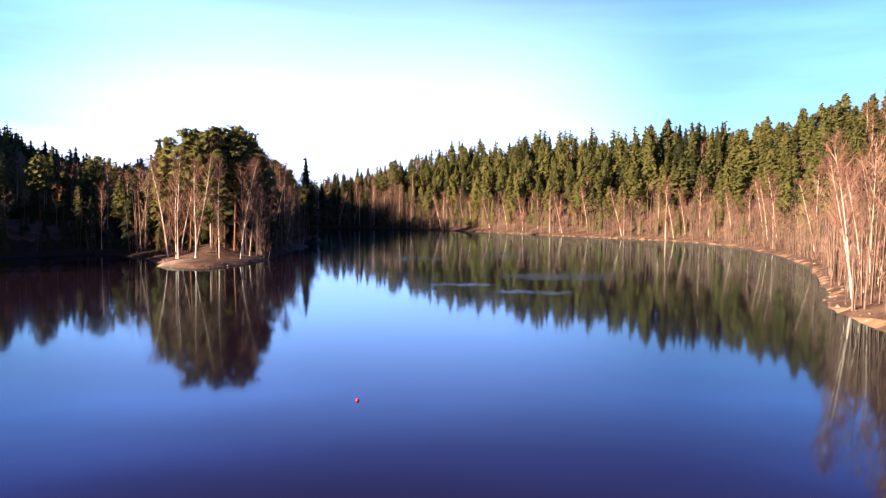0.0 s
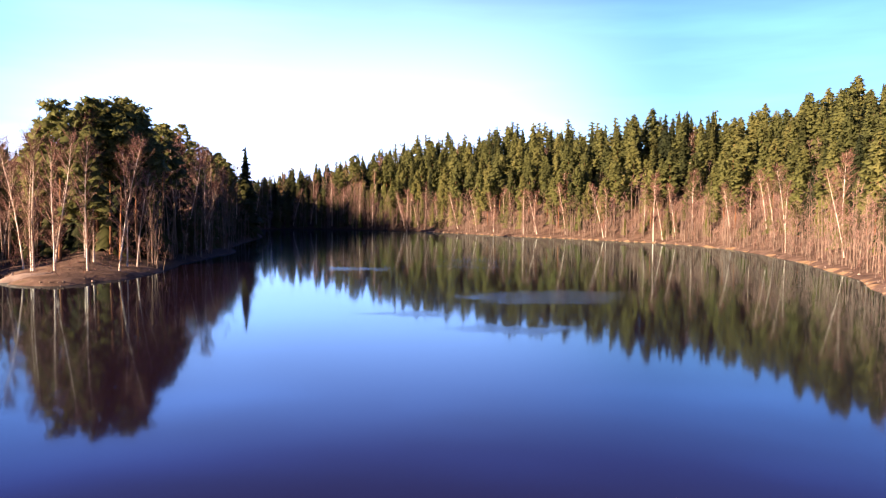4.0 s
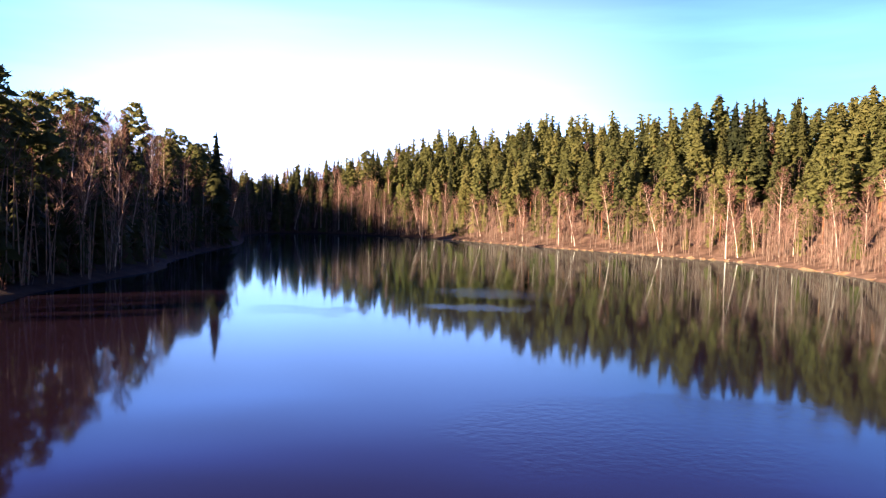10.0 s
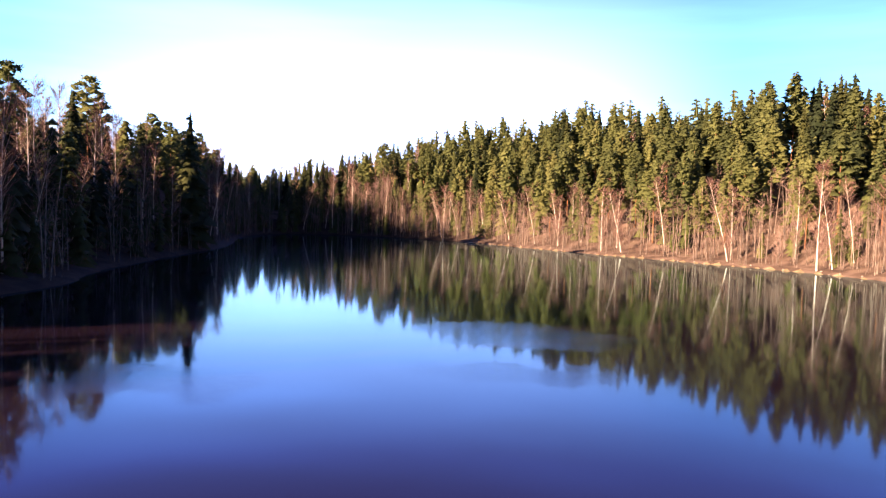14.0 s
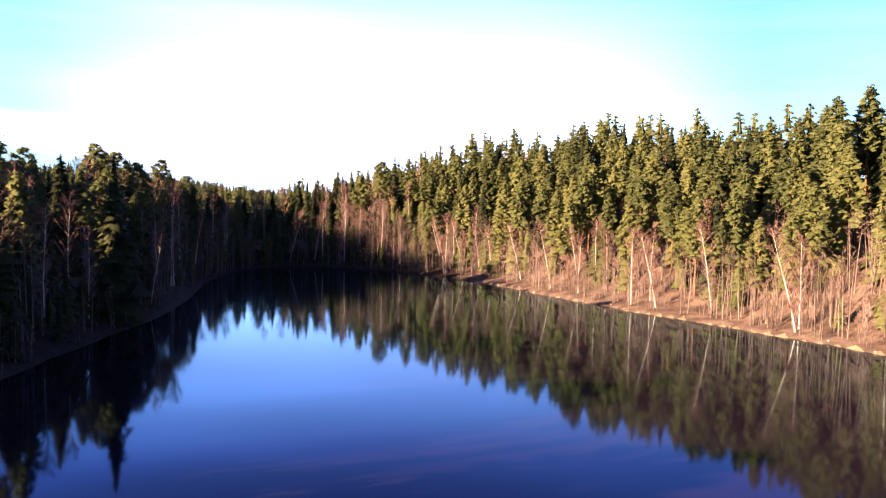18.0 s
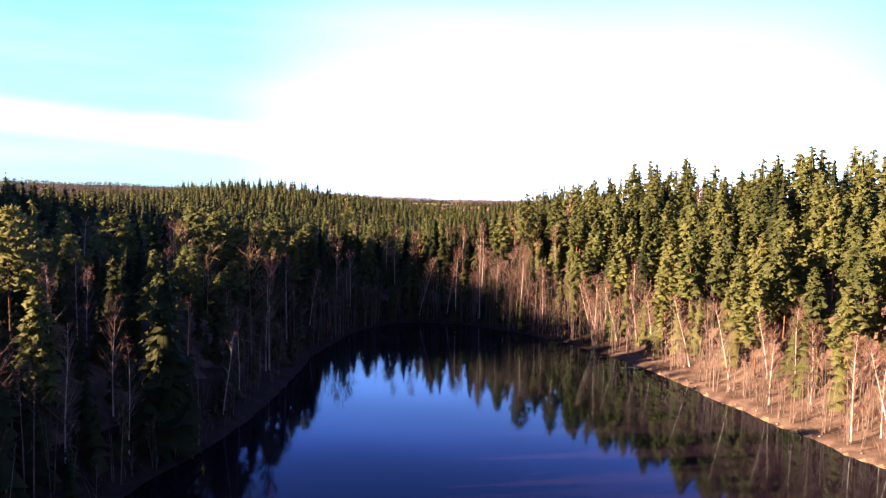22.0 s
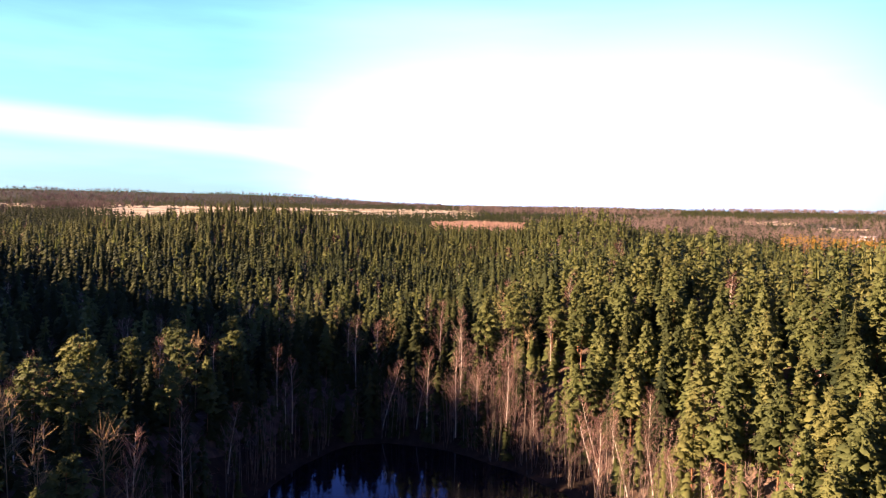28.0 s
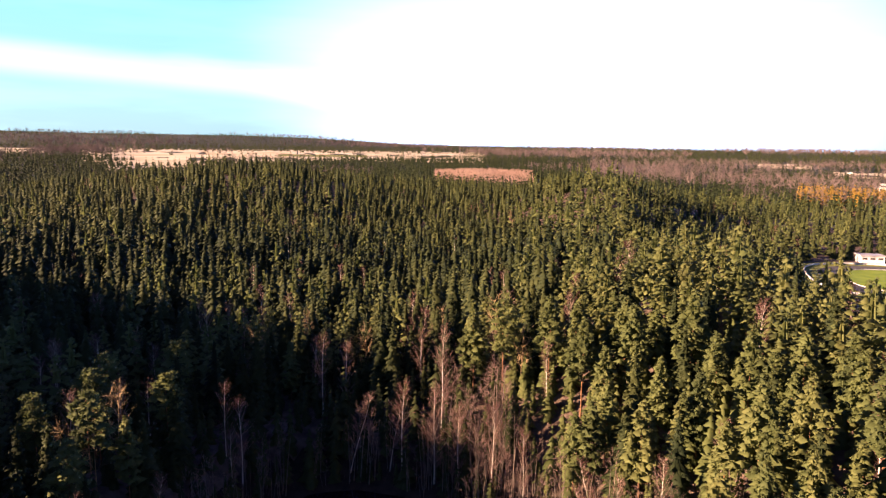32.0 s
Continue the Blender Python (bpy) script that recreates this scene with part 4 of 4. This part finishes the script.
def polar(r0, r1, step_a, step_r, r):
    rr = [r0]
    while rr[-1] < r1:
        rr.append(rr[-1] + step_r * (rr[-1] / r0) ** 0.9)
    X, Y = [], []
    for q in rr:
        n = int(q * radians(82) / (step_a * (q / r0) ** 0.75))
        th = np.radians(np.linspace(-22, 60, n)) + r.uniform(-0.5, 0.5, n) * radians(82) / n
        q2 = q + r.uniform(-0.5, 0.5, n) * step_r * (q / r0) ** 0.9
        X.append(10 - np.sin(th) * q2)
        Y.append(229 + np.cos(th) * q2)
    return np.concatenate(X), np.concatenate(Y)


def at32(th, r):
    return 10 - math.sin(radians(th)) * r, 229 + math.cos(radians(th)) * r


fx, fy = polar(352, 820, 6.3, 6.8, FAR)
keep = ~clearing(fx, fy) & seen_or_shading(fx, fy)
fx, fy = fx[keep], fy[keep]
v = FAR.uniform(0, 1, len(fx))
rt = fx > -60 - 0.16 * (fy - 500)
spr = np.where(rt, v < 0.45, v < 0.86)
woods("spruce_wood", "dense dark green spruce forest on far slopes", [low_spruce(FAR, 77) for _ in range(8)], fx[spr], fy[spr], M_SPRUCE, FAR, (0.6, 1.15))
pin = ~spr & (v < 0.985)
woods("pine_wood", "yellow-green pine forest on far slopes", [low_pine(FAR, 84) for _ in range(8)], fx[pin], fy[pin], M_PINE, FAR, (0.6, 1.1))
dec = ~spr & ~pin
woods("birch_wood", "bare birches scattered in far forest", [low_bare(FAR, 90, 15.0, 2.0)[0] for _ in range(3)], fx[dec], fy[dec], M_TWIG, FAR)

fx, fy = polar(820, 2000, 8.0, 12.0, FAR)
keep = ~clearing(fx, fy)
fx, fy = fx[keep], fy[keep]
v = FAR.uniform(0, 1, len(fx)) + 0.5 * (np.sin(fx / 130.0) * np.sin(fy / 170.0 + 1))
fth, frr = np.degrees(np.arctan2(10 - fx, fy - 229)), np.hypot(fx - 10, fy - 229)
con = v < np.where((fth < 8) & (frr > 1080), 0.32, 1.12)
woods("spruce_wood", "distant dark conifer forest", [low_spruce(FAR, 26) for _ in range(5)], fx[con], fy[con], M_SPRUCE, FAR, (0.85, 1.2))
woods("bare_wood", "distant bare brown deciduous forest", [low_bare(FAR, 60, 15.0, 5.0)[0] for _ in range(4)], fx[~con], fy[~con], M_HAZEBARE, FAR, (0.8, 1.1))
fx, fy = polar(2000, 4850, 11.0, 32.0, FAR)
keep = ~clearing(fx, fy)
fx, fy = fx[keep], fy[keep]
v = FAR.uniform(0, 1, len(fx)) + 0.6 * (np.sin(fx / 330.0) * np.sin(fy / 270.0 + 1))
con = v < 0.98
woods("spruce_wood", "distant dark conifer forest on the horizon hills", [low_spruce(FAR, 13) for _ in range(5)], fx[con], fy[con], M_SPRUCE, FAR, (0.95, 1.3))
woods("bare_wood", "distant bare brown forest on the horizon hills", [low_bare(FAR, 27, 15.0, 9.0)[0] for _ in range(4)], fx[~con], fy[~con], M_HAZEBARE, FAR, (0.9, 1.2))
# pinkish young birches in the far clearing
X, Y = polar(930, 1210, 3.5, 10.0, FAR)
th = np.degrees(np.arctan2(-(X - 10), Y - 229))
m = (th > 12.5) & (th < 20.5)
woods("birch_saplings", "pinkish thicket of young bare birches in a clearing", [low_bare(FAR, 60, 9.0, 4.0)[0] for _ in range(3)], X[m], Y[m], M_SAPLING, FAR, (0.8, 1.2))
# golden larches
X, Y = polar(900, 1010, 5.0, 9.0, FAR)
th = np.degrees(np.arctan2(-(X - 10), Y - 229))
m = (th < -7.0) & (th > -16)
woods("larch_wood", "golden larches in autumn colour", [low_spruce(FAR, 40) for _ in range(4)], X[m], Y[m], M_LARCH, FAR, (0.9, 1.15))


# ---- fields ----
def field(name, label, th0, th1, r0, r1, mat, lift=0.4):
    vs, fs = [], []
    na, nr = 24, 8
    for j in range(nr + 1):
        for i in range(na + 1):
            X, Y = at32(th0 + (th1 - th0) * i / na, r0 + (r1 - r0) * j / nr)
            vs.append((X, Y, height(X, Y) + lift))
    for j in range(nr):
        for i in range(na):
            a = j * (na + 1) + i
            fs.append((a, a + 1, a + na + 2, a + na + 1))
    return tagged(new(name, mesh_of(name, vs, fs, [mat])), label, "field", kind="structure")


field("field_1", "pale straw-coloured stubble field", 37.0, 46.0, 1370, 1715, M_FIELD)
field("field_2", "pale straw-coloured stubble field", 16.5, 31.5, 1850, 2900, M_FIELD)
field("field_3", "wide pale stubble field before the hills", 31.6, 47.0, 1720, 2900, M_FIELD)
field("field_4", "pale field far off", 49.2, 58.0, 2310, 2790, M_FIELD)
field("field_5", "pale open field between woods", -7.8, -4.2, 1860, 2140, M_FIELD)
field("field_6", "pale open field between woods", -12.8, -9.2, 1510, 1740, M_FIELD)
field("field_7", "green winter crop strip", 26.0, 33.0, 2150, 2330, M_GREENFIELD, 0.9)

# ---- buoy ----
bm = bmesh.new()
bmesh.ops.create_uvsphere(bm, u_segments=16, v_segments=10, radius=0.085)
me = bpy.data.meshes.new("float")
bm.to_mesh(me)
bm.free()
me.materials.append(M_RED)
buoy = tagged(new("buoy"), "small red float on the water", "buoy")
buoy.location = (-0.09, 35.85, 0.03)
fl = new("float", me)
fl.parent = buoy


# ---- sports ground in the valley ----
def slab(name, pts, z, thick, mat, parent=None):
    bm = bmesh.new()
    f = bm.faces.new([bm.verts.new((px, py, z)) for px, py in pts])
    g = bmesh.ops.extrude_face_region(bm, geom=[f])
    bmesh.ops.translate(bm, verts=[e for e in g["geom"] if isinstance(e, bmesh.types.BMVert)], vec=(0, 0, thick))
    bmesh.ops.recalc_face_normals(bm, faces=bm.faces[:])
    m = bpy.data.meshes.new(name)
    bm.to_mesh(m)
    bm.free()
    m.materials.append(mat)
    ob = new(name, m)
    ob.parent = parent
    return ob


def oval(cx, cy, a, b, n=48):
    out = []
    for k in range(n):
        t = 2 * math.pi * k / n
        c, sn = math.cos(t), math.sin(t)
        out.append((cx + a * math.copysign(abs(c) ** 0.7, c), cy + b * math.copysign(abs(sn) ** 0.7, sn)))
    return out


SX, SY = 116.0, 606.0
SZ = height(SX, SY) + 0.5
ring = oval(SX, SY, 46, 44)
tagged(slab("pavement", oval(SX, SY, 58, 56), SZ - 3.0, 3.0, M_GREENFIELD), "rough grass round the sports ground", "lawn", kind="structure")
tagged(slab("road", ring, SZ - 1.0, 1.04, M_ASPHALT), "grey asphalt running track round the field", "track", kind="structure")
tagged(slab("sports_field", oval(SX, SY, 35, 33), SZ - 1.0, 1.12, M_LAWN), "bright green mown sports field inside the track", "sports field")


def band(name, pts, z0, z1, mat, parent=None, closed=False):
    """A low upright band along a line, 0.3 m thick."""
    p = np.array(pts)
    t = np.gradient(p, axis=0)
    nrm = np.stack([-t[:, 1], t[:, 0]], 1) / (np.linalg.norm(t, axis=1, keepdims=True) + 1e-9) * 0.15
    vs, fs, n = [], [], len(p)
    for q, w in zip(p, nrm):
        vs += [(*(q - w), z0), (*(q + w), z0), (*(q + w), z1), (*(q - w), z1)]
    for i in range(n - 1 + closed):
        a, b = 4 * i, 4 * ((i + 1) % n)
        for k in range(4):
            fs.append((a + k, a + (k + 1) % 4, b + (k + 1) % 4, b + k))
    ob = new(name, mesh_of(name, vs, fs, [mat]))
    ob.parent = parent
    return ob


tagged(band("kerb", oval(SX, SY, 35.6, 33.6), SZ, SZ + 0.25, M_WHITE, None, True), "white painted kerb round the sports field", "kerb")
tagged(band("fence", oval(SX, SY, 52, 51)[18:36], SZ, SZ + 0.8, M_WHITE), "long white board fence beside the track", "fence")
tagged(band("fence", oval(SX, SY, 50, 50)[4:19], SZ, SZ + 0.9, M_WHITE), "white board fence beyond the track", "fence")


def box_part(name, x0, x1, y0, y1, z0, z1, mat, parent):
    ob = slab(name, [(x0, y0), (x1, y0), (x1, y1), (x0, y1)], z0, z1 - z0, mat, parent)
    return ob


def building(cx, cy, w, dp, h, label, windows, turn=0.0, roof=1.0, name="building"):
    e = thing(name, label, "building")
    z = height(cx, cy)
    e.matrix_basis = pose(cx, cy, z, 0, 0, turn)
    box_part("wall", -w / 2, w / 2, -dp / 2, dp / 2, -1.5, h, M_WHITE, e)
    box_part("roof", -w / 2 - 0.6, w / 2 + 0.6, -dp / 2 - 0.6, dp / 2 + 0.6, h + 0.01, h + roof, M_GREY, e)
    for i in range(windows):
        wx = -w / 2 + (i + 0.5) * w / windows
        win = box_part("window", wx - 0.32 * w / windows, wx + 0.32 * w / windows, -dp / 2 - 0.06, -dp / 2 + 0.1, h * 0.45, h * 0.78, M_GLASS, e)
    return e


building(SX + 14, SY + 61, 34, 8, 3.0, "long white grandstand building with a grey roof", 9, -6, 0.7, "grandstand")
building(SX - 12, SY + 66, 12, 8, 3.4, "small white hut with a grey roof", 3, 8, 0.6, "hut")
for th, r, w, dp, h, n in ((-12.2, 1120, 16, 12, 9, 5), (-12.9, 1090, 14, 10, 8, 4), (-12.6, 1180, 20, 12, 10, 5), (-6.4, 2080, 16, 10, 3, 4), (-10.2, 1690, 14, 10, 3, 4)):
    X, Y = at32(th, r)
    building(X, Y, w, dp, h, "white flat-roofed building far off among trees", n, th)

# ---- stones and dead wood along the water ----
def stone_mesh(r):
    bm = bmesh.new()
    bmesh.ops.create_icosphere(bm, subdivisions=2, radius=1.0)
    o = Vector(r.uniform(-50, 50, 3))
    for v in bm.verts:
        k = 1 + 0.35 * noise.noise(v.co * 1.3 + o) + 0.12 * noise.noise(v.co * 3.5 + o)
        v.co = Vector((v.co.x * k, v.co.y * k * 0.8, v.co.z * k * 0.55))
    for f in bm.faces:
        f.smooth = True
    m = bpy.data.meshes.new("stone")
    bm.to_mesh(m)
    bm.free()
    m.materials.append(M_ROCK)
    return m


STONES = [stone_mesh(rng) for _ in range(5)]
nst = 0
seg = np.roll(RING, -1, 0) - RING
for i in range(len(RING)):
    px, py = RING[i]
    sunny = px > 5 and 55 < py < 310
    islet = -48 < px < -26 and 105 < py < 128
    if not (sunny or islet):
        continue
    nrm = np.array([seg[i][1], -seg[i][0]]) / (np.linalg.norm(seg[i]) + 1e-9)
    for k in range(2 if sunny else 1):
        q = RING[i] + seg[i] * rng.uniform(0, 1) + nrm * rng.uniform(-0.6, 1.3)
        sz = rng.uniform(0.08, 0.27)
        ob = new("shore_stone", STONES[int(rng.integers(0, 5))])
        ob.matrix_basis = pose(q[0], q[1], max(height(q[0], q[1]), -0.1) + 0.05 * sz, rng.uniform(-12, 12), rng.uniform(-12, 12), rng.uniform(0, 360)) @ Matrix.Scale(sz, 4)
        tagged(ob, "pale granite stone at the edge of the lake", "stone", "stones along the shore")
        nst += 1
slab_rock = new("bedrock", stone_mesh(rng))
slab_rock.matrix_basis = pose(-39.5, 114.0, 0.05, 0, -6, 35) @ Matrix.Diagonal((3.6, 2.2, 1.5, 1))
tagged(slab_rock, "smooth sloping granite outcrop at the tip of the headland", "rock")
for x0, y0, a, ln in ((12.0, 312.0, 200, 4.5),):
    pth = [(0, 0, 0.5), (ln * 0.5, 0.2, 0.35), (ln, -0.3, 0.05)]
    log = new("fallen_trunk", tri_mesh("fallen_trunk", *tube(pth, [0.17, 0.13, 0.05], 6), [M_LIMB]))
    log.matrix_basis = pose(x0, y0, max(height(x0, y0), 0) - 0.1, 0, 0, a)
    tagged(log, "weathered fallen trunk reaching into the water", "fallen trunk")
